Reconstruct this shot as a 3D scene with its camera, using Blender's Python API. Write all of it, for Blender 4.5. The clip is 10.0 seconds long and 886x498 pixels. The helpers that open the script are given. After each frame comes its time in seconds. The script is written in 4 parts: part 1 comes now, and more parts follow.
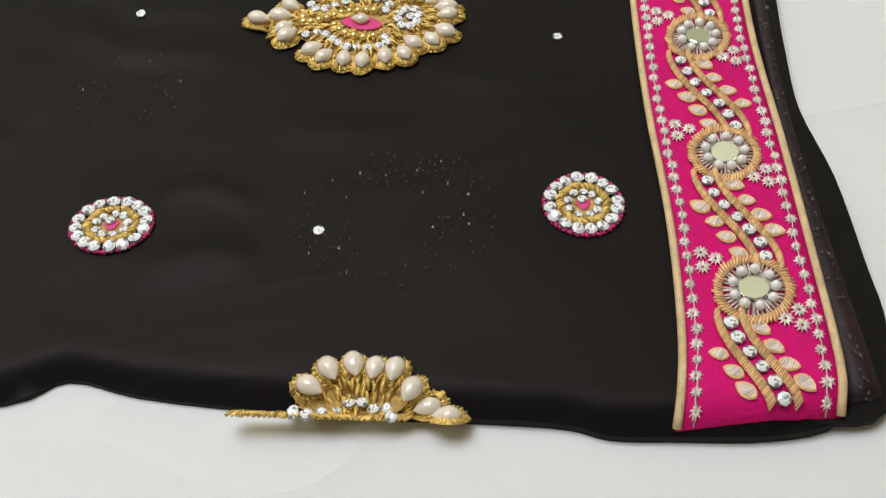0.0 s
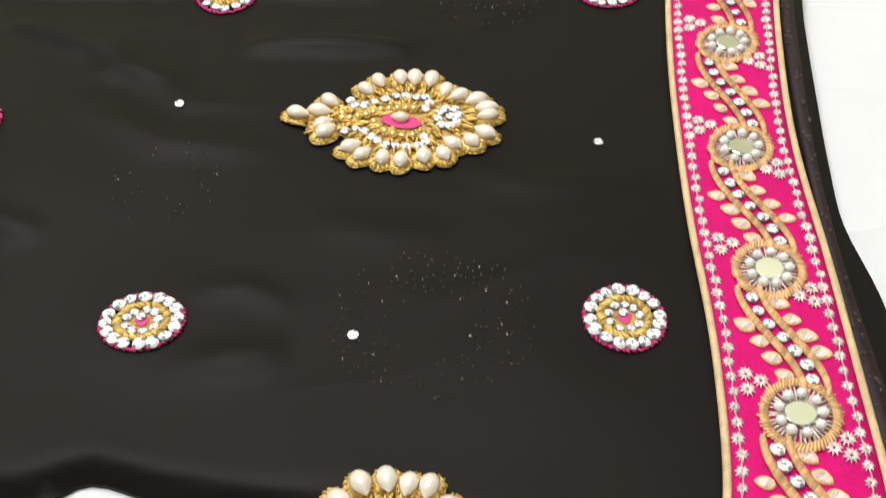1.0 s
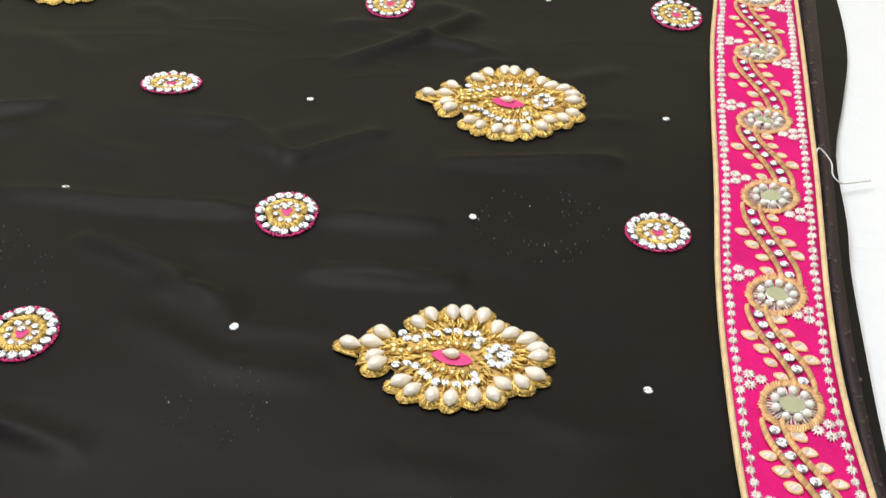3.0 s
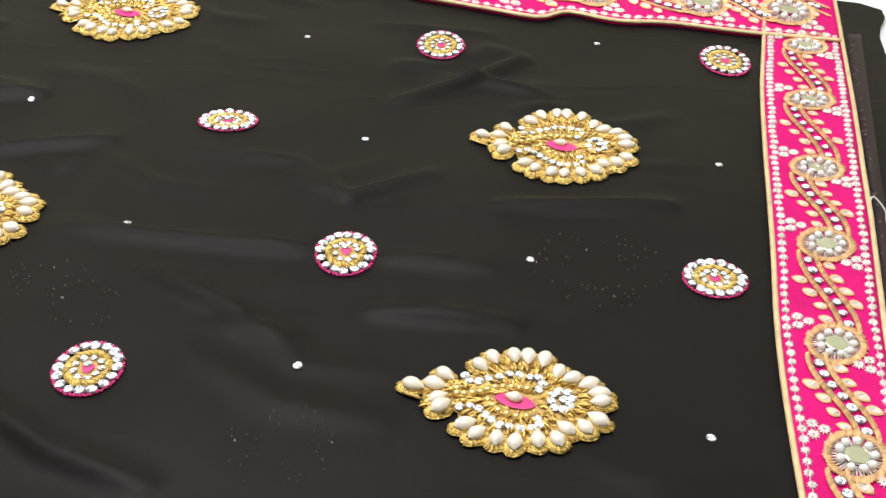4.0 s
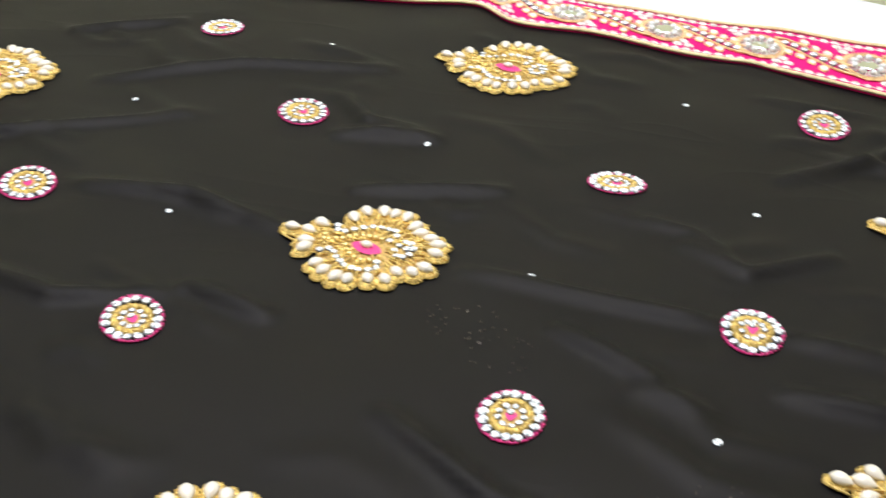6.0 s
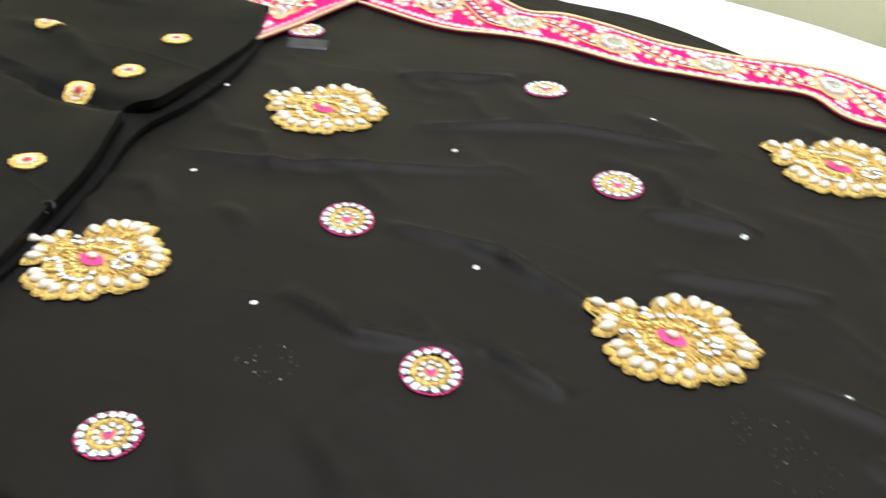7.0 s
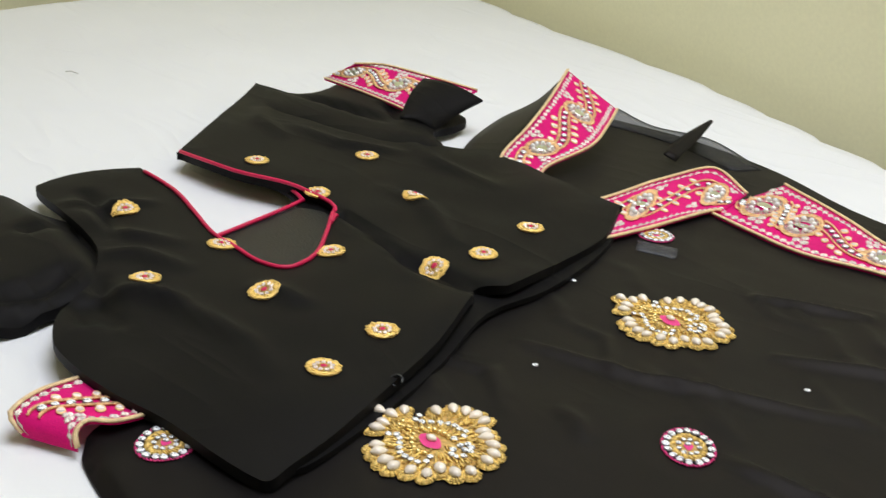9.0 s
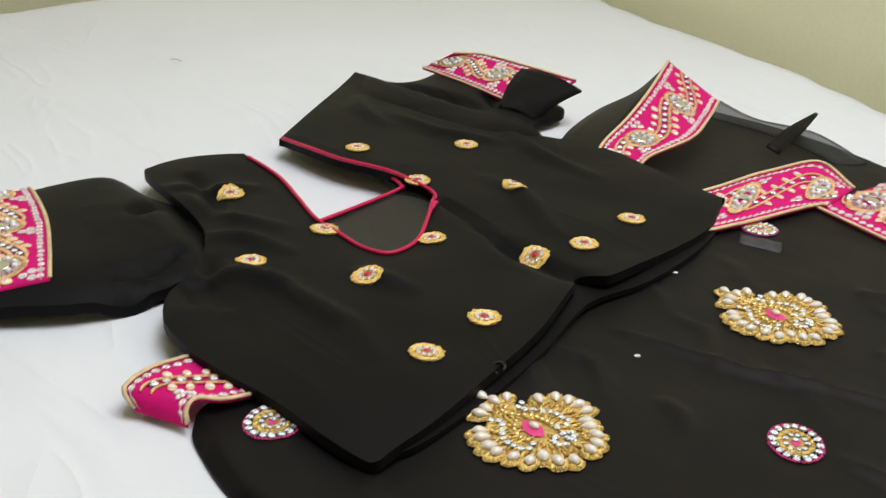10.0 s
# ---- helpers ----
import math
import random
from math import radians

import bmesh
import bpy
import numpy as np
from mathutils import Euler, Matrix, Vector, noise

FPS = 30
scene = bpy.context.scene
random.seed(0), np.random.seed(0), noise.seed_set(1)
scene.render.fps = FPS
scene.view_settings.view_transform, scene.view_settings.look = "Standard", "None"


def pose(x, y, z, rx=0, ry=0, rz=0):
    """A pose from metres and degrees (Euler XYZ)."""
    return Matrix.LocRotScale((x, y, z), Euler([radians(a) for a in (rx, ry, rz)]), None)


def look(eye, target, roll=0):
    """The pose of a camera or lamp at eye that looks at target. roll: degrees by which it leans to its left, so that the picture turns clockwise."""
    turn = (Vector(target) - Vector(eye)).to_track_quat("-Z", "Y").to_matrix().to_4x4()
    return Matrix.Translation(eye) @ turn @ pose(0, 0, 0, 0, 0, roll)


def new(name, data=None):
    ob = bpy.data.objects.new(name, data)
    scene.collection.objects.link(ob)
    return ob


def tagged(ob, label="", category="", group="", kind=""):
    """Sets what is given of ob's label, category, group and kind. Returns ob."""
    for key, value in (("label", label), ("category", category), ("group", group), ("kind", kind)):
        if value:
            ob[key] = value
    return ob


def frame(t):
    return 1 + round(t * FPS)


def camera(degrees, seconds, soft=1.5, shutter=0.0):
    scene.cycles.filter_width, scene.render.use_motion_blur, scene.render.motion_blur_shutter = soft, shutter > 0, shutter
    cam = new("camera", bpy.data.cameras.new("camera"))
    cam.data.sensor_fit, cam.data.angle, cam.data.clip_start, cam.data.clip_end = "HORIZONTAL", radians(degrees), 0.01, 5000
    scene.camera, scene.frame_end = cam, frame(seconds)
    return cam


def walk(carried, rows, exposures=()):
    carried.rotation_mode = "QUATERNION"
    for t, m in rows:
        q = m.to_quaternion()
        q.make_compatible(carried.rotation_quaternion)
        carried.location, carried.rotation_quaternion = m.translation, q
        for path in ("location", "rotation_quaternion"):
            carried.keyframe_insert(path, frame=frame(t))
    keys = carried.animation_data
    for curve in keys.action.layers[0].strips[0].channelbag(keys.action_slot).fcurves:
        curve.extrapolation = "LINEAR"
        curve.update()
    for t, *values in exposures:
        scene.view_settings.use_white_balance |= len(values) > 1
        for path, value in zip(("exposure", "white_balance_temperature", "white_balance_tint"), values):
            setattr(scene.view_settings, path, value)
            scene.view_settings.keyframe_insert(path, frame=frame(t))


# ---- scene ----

from mathutils.geometry import delaunay_2d_cdt

# ---- camera and its walk ----
cam = camera(43.55, 10.0, soft=1.2, shutter=0.4)
PATH = [
    (0.0, (0.0114, 0.0829, 0.3344), (-0.0075, 0.5611, -0.243), -2.05),
    (0.5, (0.006, 0.0905, 0.3351), (-0.015, 0.5809, -0.2319), -1.47),
    (1.0, (-0.001, 0.1, 0.3374), (-0.0258, 0.6135, -0.2086), -0.34),
    (1.5, (-0.0056, 0.1054, 0.3441), (-0.0346, 0.6392, -0.1819), 0.77),
    (2.0, (-0.0115, 0.1105, 0.3489), (-0.0414, 0.671, -0.1485), 1.59),
    (2.5, (-0.0127, 0.1127, 0.3534), (-0.0482, 0.693, -0.1204), 2.02),
    (3.0, (-0.0167, 0.1142, 0.3577), (-0.0613, 0.709, -0.0969), 1.99),
    (4.5, (-0.063, 0.1067, 0.3655), (-0.1336, 0.7139, -0.0691), 2.7),
    (5.0, (-0.0925, 0.1001, 0.3688), (-0.199, 0.7037, -0.0635), 1.93),
    (6.5, (-0.1613, 0.0858, 0.3709), (-0.4399, 0.6562, -0.0284), 1.39),
    (7.0, (-0.1782, 0.0907, 0.3727), (-0.5458, 0.6194, -0.0118), 1.72),
    (7.5, (-0.196, 0.0941, 0.3754), (-0.6363, 0.5849, 0.0179), 1.93),
    (8.0, (-0.2132, 0.094, 0.3787), (-0.6949, 0.5626, 0.0456), 2.76),
    (8.5, (-0.2229, 0.083, 0.3832), (-0.7348, 0.531, 0.0675), 3.84),
    (9.0, (-0.2288, 0.0767, 0.3871), (-0.7698, 0.508, 0.0978), 3.86),
    (9.5, (-0.2328, 0.072, 0.3869), (-0.7954, 0.4798, 0.1046), 3.16),
    (10.0, (-0.2348, 0.0638, 0.3832), (-0.8064, 0.4478, 0.0862), 3.13),
]
EXPOSURES = [(0.0, 0.0, 6500, 10), (0.5, 0.2, 6500, 10), (1.0, 0.5, 6500, 10), (2.5, 0.48, 6400, 10), (3.0, 0.5, 6350, 10), (4.5, 0.82, 6100, 9), (5.0, 0.96, 6000, 8), (6.5, 0.6, 6000, 8),
             (7.0, 0.78, 6000, 8), (7.5, 0.78, 6100, 9), (8.0, 0.45, 6200, 9), (8.5, 0.28, 6300, 10), (10.0, 0.07, 6300, 10)]
RISE = Vector((0, 0, 0.009))
walk(cam, [(t, look(Vector(eye) + RISE, Vector(target) + RISE, roll)) for t, eye, target, roll in PATH], EXPOSURES)

# ---- light: one wide lamp under the ceiling of a closed room ----
scene.world = bpy.data.worlds.new("room_air")
scene.world.use_nodes = True
scene.world.node_tree.nodes["Background"].inputs[0].default_value = (0.9, 0.95, 1.0, 1)
scene.world.node_tree.nodes["Background"].inputs[1].default_value = 0.05
lamp = bpy.data.lights.new("ceiling_lamp_light", "AREA")
lamp.shape, lamp.size, lamp.size_y, lamp.energy, lamp.color = "RECTANGLE", 1.5, 1.1, 29.0, (0.97, 1.0, 1.11)
new("ceiling_lamp_light", lamp).matrix_world = look((-0.6, 0.75, 1.95), (-0.6, 0.74, 0.0))

# ---- materials ----
def material(name, colour, rough=0.6, metal=0.0, sheen=0.0, vary=0.15, grain=400.0, bump=0.15, big=6.0, coat=0.0, each=0.0, spec=0.5, wrinkle=0.0, island=0.0, shine=(1.0, 1.0, 1.0)):
    """A surface with colour variation at two scales and a fine relief."""
    m = bpy.data.materials.new(name)
    m.use_nodes = True
    nt = m.node_tree
    b = nt.nodes["Principled BSDF"]
    b.inputs["Roughness"].default_value, b.inputs["Metallic"].default_value = rough, metal
    b.inputs["Sheen Weight"].default_value, b.inputs["Sheen Roughness"].default_value = sheen, 0.45
    b.inputs["Coat Weight"].default_value, b.inputs["Specular IOR Level"].default_value = coat, spec
    b.inputs["Specular Tint"].default_value, b.inputs["Sheen Tint"].default_value = (*shine, 1), (*shine, 1)
    geo = nt.nodes.new("ShaderNodeNewGeometry")
    fine, broad = nt.nodes.new("ShaderNodeTexNoise"), nt.nodes.new("ShaderNodeTexNoise")
    fine.inputs["Scale"].default_value, broad.inputs["Scale"].default_value = grain, big
    fine.inputs["Detail"].default_value = 4
    for n in (fine, broad):
        nt.links.new(geo.outputs["Position"], n.inputs["Vector"])
    add = nt.nodes.new("ShaderNodeMath")
    nt.links.new(fine.outputs["Fac"], add.inputs[0]), nt.links.new(broad.outputs["Fac"], add.inputs[1])
    last = add
    if each:
        info, more = nt.nodes.new("ShaderNodeObjectInfo"), nt.nodes.new("ShaderNodeMath")
        more.operation = "MULTIPLY_ADD"
        more.inputs[1].default_value = each
        nt.links.new(info.outputs["Random"], more.inputs[0]), nt.links.new(add.outputs[0], more.inputs[2])
        last = more
    if island:
        more = nt.nodes.new("ShaderNodeMath")
        more.operation = "MULTIPLY_ADD"
        more.inputs[1].default_value = island
        nt.links.new(geo.outputs["Random Per Island"], more.inputs[0]), nt.links.new(add.outputs[0], more.inputs[2])
        last, each = more, island
    span = nt.nodes.new("ShaderNodeMapRange")
    span.inputs["From Min"].default_value, span.inputs["From Max"].default_value = 0.55, 1.45 + each
    span.inputs["To Min"].default_value, span.inputs["To Max"].default_value = 1 - vary, 1 + vary
    nt.links.new(last.outputs[0], span.inputs["Value"])
    mul = nt.nodes.new("ShaderNodeMix")
    mul.data_type, mul.blend_type = "RGBA", "MULTIPLY"
    mul.inputs["Factor"].default_value = 1.0
    mul.inputs["A"].default_value = (*colour, 1)
    nt.links.new(span.outputs["Result"], mul.inputs["B"])
    nt.links.new(mul.outputs["Result"], b.inputs["Base Color"])
    if bump:
        bp = nt.nodes.new("ShaderNodeBump")
        bp.inputs["Strength"].default_value, bp.inputs["Distance"].default_value = bump, 0.001
        nt.links.new(fine.outputs["Fac"], bp.inputs["Height"])
        nt.links.new(bp.outputs["Normal"], b.inputs["Normal"])
        if wrinkle:
            # long soft wrinkles: the crests of a stretched noise
            wave, crest, power, deep = nt.nodes.new("ShaderNodeTexNoise"), nt.nodes.new("ShaderNodeMath"), nt.nodes.new("ShaderNodeMath"), nt.nodes.new("ShaderNodeBump")
            stretch = nt.nodes.new("ShaderNodeMapping")
            stretch.inputs["Scale"].default_value, stretch.inputs["Rotation"].default_value = (4.0, 11.0, 6.0), (0, 0, 0.15)
            nt.links.new(geo.outputs["Position"], stretch.inputs["Vector"]), nt.links.new(stretch.outputs["Vector"], wave.inputs["Vector"])
            wave.inputs["Scale"].default_value, wave.inputs["Detail"].default_value, wave.inputs["Distortion"].default_value = 1.0, 1.5, 0.9
            crest.operation, power.operation = "PINGPONG", "POWER"
            crest.inputs[1].default_value, power.inputs[1].default_value = 0.12, 2.2
            nt.links.new(wave.outputs["Fac"], crest.inputs[0]), nt.links.new(crest.outputs[0], power.inputs[0])
            deep.inputs["Strength"].default_value, deep.inputs["Distance"].default_value = 1.0, wrinkle
            nt.links.new(power.outputs[0], deep.inputs["Height"]), nt.links.new(bp.outputs["Normal"], deep.inputs["Normal"])
            nt.links.new(deep.outputs["Normal"], b.inputs["Normal"])
    return m


def see_through(m, share):
    """Lets part of the light pass through a thin weave."""
    nt = m.node_tree
    b, out = nt.nodes["Principled BSDF"], nt.nodes["Material Output"]
    clear, mix = nt.nodes.new("ShaderNodeBsdfTransparent"), nt.nodes.new("ShaderNodeMixShader")
    mix.inputs[0].default_value = share
    nt.links.new(b.outputs[0], mix.inputs[1]), nt.links.new(clear.outputs[0], mix.inputs[2])
    nt.links.new(mix.outputs[0], out.inputs["Surface"])
    return m


CHIFFON = material("black_chiffon", (0.0052, 0.0049, 0.0054), 0.5, sheen=0.022, vary=0.3, grain=1500, bump=0.10, big=9, spec=0.145, wrinkle=0.02, shine=(1.0, 0.87, 0.77))
BLOUSE = material("black_crepe", (0.0046, 0.0043, 0.0046), 0.55, sheen=0.016, vary=0.25, grain=1800, bump=0.14, big=12, spec=0.10, wrinkle=0.04, shine=(1.0, 0.96, 0.94))
LINING = material("black_lining", (0.009, 0.010, 0.012), 0.4, vary=0.95, grain=420, bump=1.0, big=60, spec=0.4)
PATCH = see_through(material("grey_net_patch", (0.07, 0.07, 0.08), 0.45, vary=0.95, grain=600, bump=0.6, big=300), 0.35)
SHEER = see_through(material("black_organza", (0.010, 0.010, 0.011), 0.6, sheen=0.1, vary=0.2, grain=1500, bump=0.1), 0.22)
MAROON = material("maroon_underside", (0.017, 0.003, 0.007), 0.6, sheen=0.05, vary=0.5, grain=700, bump=0.2, big=40)
PINK = material("pink_raw_silk", (0.68, 0.0015, 0.165), 0.75, sheen=0.0, vary=0.2, grain=900, bump=0.35, big=45, spec=0.25)
DULL = material("dulled_thread", (0.11, 0.085, 0.06), 0.3, metal=0.2, vary=0.8, grain=900, bump=0.3, island=1.6)
PINK_THREAD = material("pink_thread", (0.80, 0.045, 0.24), 0.45, vary=0.3, grain=1500, bump=0.4, island=0.8)
RED = material("red_piping", (0.62, 0.004, 0.075), 0.45, vary=0.12, grain=1200, bump=0.2)
GOLD = material("gold_wire", (0.98, 0.67, 0.20), 0.22, metal=0.25, vary=0.6, grain=2600, bump=0.5, big=420, island=2.0)
GOLD_GROUND = material("gold_thread_ground", (0.74, 0.47, 0.14), 0.4, metal=0.12, vary=0.6, grain=2400, bump=0.8, big=380)
# grey of the stones' setting, also the painted shade on a few facets
STONE_SHADE = material("setting_and_facet_shade", (0.42, 0.43, 0.45), 0.14, metal=0.4, vary=0.4, grain=900, bump=0.0, each=0.8, big=500)
PALE_GOLD = material("pale_gold_cord", (0.92, 0.68, 0.38), 0.35, metal=0.2, vary=0.3, grain=1800, bump=0.8, big=150)
VINE_GOLD = material("orange_gold_cord", (0.97, 0.60, 0.29), 0.28, metal=0.12, vary=0.45, grain=1800, bump=0.5, big=150, island=1.4)
SILVER = material("silver_thread", (0.90, 0.77, 0.68), 0.26, metal=0.2, vary=0.45, grain=1600, bump=0.5, big=200, island=1.2)
GOLD_BEAD = material("gold_bead", (0.88, 0.66, 0.26), 0.22, metal=0.7, vary=0.15, bump=0.0, each=0.4)
PEARL = material("pearl", (0.88, 0.77, 0.64), 0.14, vary=0.10, grain=120, bump=0.0, coat=1.0, each=0.6)
WHITE_PEARL = material("white_pearl", (0.95, 0.93, 0.90), 0.14, vary=0.06, grain=120, bump=0.0, coat=1.0, each=0.5)
STONE = material("rhinestone", (0.97, 0.98, 0.99), 0.08, metal=0.0, vary=0.12, grain=900, bump=0.0, coat=0.8, each=0.6, big=500)
MIRROR = material("mirror_disc", (0.86, 0.90, 0.84), 0.04, metal=1.0, vary=0.03, bump=0.0)
SHEET = material("white_cotton", (0.84, 0.84, 0.84), 0.85, sheen=0.1, vary=0.03, grain=1400, bump=0.12, big=5, wrinkle=0.10)
WALL = material("cream_wall_paint", (0.90, 0.86, 0.58), 0.7, vary=0.05, grain=160, bump=0.12, big=2.5)
CEILING = material("white_ceiling_paint", (0.78, 0.77, 0.74), 0.8, vary=0.03, grain=90, bump=0.1)
FLOOR = material("brown_floor", (0.22, 0.13, 0.08), 0.5, vary=0.3, grain=60, bump=0.1)
THREAD = material("white_thread", (0.75, 0.74, 0.70), 0.7, vary=0.1, bump=0.0)

# ---- helpers: plan lengths are in border widths of 75 mm ----
K = 0.075


def mesh_of(name, verts, faces, smooth=True):
    me = bpy.data.meshes.new(name)
    me.from_pydata([tuple(K * c for c in v) for v in verts], [], faces)
    if smooth:
        me.shade_smooth()
    return me


def part(name, me, mat, parent, label="", m=None):
    """Links a mesh as one object under a thing or a part."""
    if not me.materials:
        me.materials.append(mat)
    ob = new(name, me)
    if m is not None:
        ob.matrix_basis = m
    ob.parent = parent
    return tagged(ob, label)


def thing(name, label, category, group="", kind=""):
    return tagged(new(name), label, category, group, kind)


def glide(points, per=6, closed=False):
    """A smooth curve through points."""
    p = [np.array(q, float) for q in points]
    n, out = len(p), []
    for i in range(n if closed else n - 1):
        a, b, c, d = (p[(i - 1) % n], p[i], p[(i + 1) % n], p[(i + 2) % n]) if closed else (p[max(i - 1, 0)], p[i], p[i + 1], p[min(i + 2, n - 1)])
        for k in range(per):
            u = k / per
            out.append(0.5 * (2 * b + (c - a) * u + (2 * a - 5 * b + 4 * c - d) * u * u + (3 * b - a - 3 * c + d) * u ** 3))
    if not closed:
        out.append(p[-1])
    return np.array(out)


def evenly(curve, count):
    """The curve's points at even steps of length."""
    curve = np.asarray(curve, float)
    run = np.r_[0, np.cumsum(np.linalg.norm(np.diff(curve, axis=0), axis=1))]
    at = np.linspace(0, run[-1], count)
    return np.stack([np.interp(at, run, c) for c in curve.T], -1), run[-1]


def inside(poly, x, y):
    poly, hit = np.asarray(poly), np.zeros(np.shape(x), bool)
    for (ax, ay), (bx, by) in zip(poly, np.roll(poly, -1, 0)):
        if ay != by:
            hit ^= ((ay > y) != (by > y)) & (x < (bx - ax) * (y - ay) / (by - ay) + ax)
    return hit


def to_line(line, x, y, closed=False):
    """The distance from points to a polyline, and how far along it the nearest place lies."""
    line = np.asarray(line, float)
    ends = np.roll(line, -1, 0) if closed else line[1:]
    best, along, run = np.full(np.shape(x), 1e9), np.zeros(np.shape(x)), 0.0
    for (ax, ay), (bx, by) in zip(line, ends):
        length = math.hypot(bx - ax, by - ay) + 1e-9
        u = np.clip(((x - ax) * (bx - ax) + (y - ay) * (by - ay)) / length ** 2, 0, 1)
        d = np.hypot(x - ax - u * (bx - ax), y - ay - u * (by - ay))
        nearer = d < best
        best, along, run = np.where(nearer, d, best), np.where(nearer, run + u * length, along), run + length
    return best, along / run


def ripple(x, y, scale, seed=0.0):
    """Smooth uneven swell of about -1 to 1, from crossing waves."""
    rng = np.random.RandomState(int(seed * 10) + 5)
    out = 0
    for k in range(7):
        a, f, ph = rng.uniform(0, math.pi), rng.uniform(0.6, 1.6) / scale, rng.uniform(0, 6.28)
        out = out + np.sin(f * (x * math.cos(a) + y * math.sin(a)) * 2 + ph + 0.8 * np.sin(f * (y * math.cos(a) - x * math.sin(a)) + k))
    return out / 5


def gridded(height, lo, hi, step=0.03):
    """The same height, looked up on a fine grid."""
    nx, ny = int((hi[0] - lo[0]) / step) + 2, int((hi[1] - lo[1]) / step) + 2
    gx, gy = np.meshgrid(lo[0] + step * np.arange(nx), lo[1] + step * np.arange(ny), indexing="ij")
    grid = height(gx, gy)

    def found(x, y):
        u, v = np.clip((np.asarray(x) - lo[0]) / step, 0, nx - 1.001), np.clip((np.asarray(y) - lo[1]) / step, 0, ny - 1.001)
        i, j = u.astype(int), v.astype(int)
        u, v = u - i, v - j
        return (grid[i, j] * (1 - u) + grid[i + 1, j] * u) * (1 - v) + (grid[i, j + 1] * (1 - u) + grid[i + 1, j + 1] * u) * v
    return found


def sheet_mesh(name, outline, step, height, skirt=0.0, under=None):
    """A cloth laid over its support: triangles inside an outline, with a turned-down edge."""
    outline = np.asarray(outline, float)
    n = len(outline)
    lo, hi = outline.min(0), outline.max(0)
    gx, gy = np.meshgrid(np.arange(lo[0], hi[0], step), np.arange(lo[1], hi[1], step))
    gx = gx + (np.arange(gx.shape[0]) % 2)[:, None] * step / 2
    gx, gy = gx.ravel(), gy.ravel()
    keep = inside(outline, gx, gy)
    gx, gy = gx[keep], gy[keep]
    keep = to_line(outline, gx, gy, True)[0] > 0.45 * step
    pts = [Vector(p) for p in outline] + [Vector(p) for p in zip(gx[keep], gy[keep])]
    got = delaunay_2d_cdt(pts, [(i, (i + 1) % n) for i in range(n)], [], 1, 1e-6)
    xy = np.array([tuple(v) for v in got[0]])
    z = height(xy[:, 0], xy[:, 1])
    verts, faces = [(*p, h) for p, h in zip(xy, z)], [tuple(f) for f in got[2]]
    if skirt:
        top, low = {}, {}
        edges = {}
        for f in faces:
            for a, b in zip(f, f[1:] + f[:1]):
                edges[(a, b)] = f
        for a, b in [e for e in edges if (e[1], e[0]) not in edges]:
            for v in (a, b):
                if v not in low:
                    top[v], low[v] = len(verts), len(verts) + 1
                    verts.append(verts[v])
                    floor = under(verts[v][0], verts[v][1]) if under else -1
                    verts.append((verts[v][0], verts[v][1], max(verts[v][2] - skirt, floor)))
            faces.append((top[b], top[a], low[a], low[b]))
    return mesh_of(name, verts, faces)


def tube_data(line, radius, sides=6, flat=1.0):
    """Verts and faces of a cord along a line of points."""
    line = np.asarray(line, float)
    n = len(line)
    tang = np.gradient(line, axis=0)
    tang /= np.linalg.norm(tang, axis=1, keepdims=True) + 1e-9
    side = np.stack((tang[:, 1], -tang[:, 0], 0 * tang[:, 0]), 1)
    side /= np.linalg.norm(side, axis=1, keepdims=True) + 1e-9
    up = np.cross(side, tang)
    turn = 2 * math.pi * np.arange(sides) / sides
    ring = line[:, None] + radius * (np.cos(turn)[None, :, None] * side[:, None] + flat * np.sin(turn)[None, :, None] * up[:, None])
    faces = [(i * sides + k, i * sides + (k + 1) % sides, (i + 1) * sides + (k + 1) % sides, (i + 1) * sides + k) for i in range(n - 1) for k in range(sides)]
    faces += [tuple(range(sides))[::-1], tuple((n - 1) * sides + k for k in range(sides))]
    return [tuple(p) for p in ring.reshape(-1, 3).tolist()], faces


def tube_mesh(name, line, radius, sides=6, flat=1.0):
    return mesh_of(name, *tube_data(line, radius, sides, flat))


def join(name, meshes):
    """One mesh out of plain (verts, faces) lists."""
    verts, faces = [], []
    for v, f in meshes:
        o = len(verts)
        verts += v
        faces += [tuple(i + o for i in q) for q in f]
    return mesh_of(name, verts, faces)


# ---- small pieces, shared by all that carry them ----
def lathe(name, profile, sides, stretch=1.0, smooth=True):
    verts, faces = [], []
    for r, z in profile:
        for k in range(sides):
            a = 2 * math.pi * (k + 0.5) / sides
            verts.append((r * math.cos(a) * stretch, r * math.sin(a), z))
    for i in range(len(profile) - 1):
        for k in range(sides):
            j = (k + 1) % sides
            faces.append((i * sides + k, i * sides + j, (i + 1) * sides + j, (i + 1) * sides + k))
    faces.append(tuple((len(profile) - 1) * sides + k for k in range(sides)))
    return mesh_of(name, verts, faces, smooth)


def drop_pearl(name, length, width):
    """A tear-drop pearl lying on its side; its thin end points to -x."""
    verts, faces, rings, sides = [], [], 8, 9
    for i in range(rings + 1):
        u = i / rings
        x = length * (u - 0.5)
        r = width * 0.5 * math.sin(math.pi * u ** 1.22) ** 0.62 if 0 < i < rings else 0.002
        for k in range(sides):
            a = 2 * math.pi * k / sides
            verts.append((x, r * math.cos(a), 0.78 * r * math.sin(a) + width * 0.28))
    for i in range(rings):
        for k in range(sides):
            j = (k + 1) % sides
            faces.append((i * sides + k, i * sides + j, (i + 1) * sides + j, (i + 1) * sides + k))
    return mesh_of(name, verts, faces)


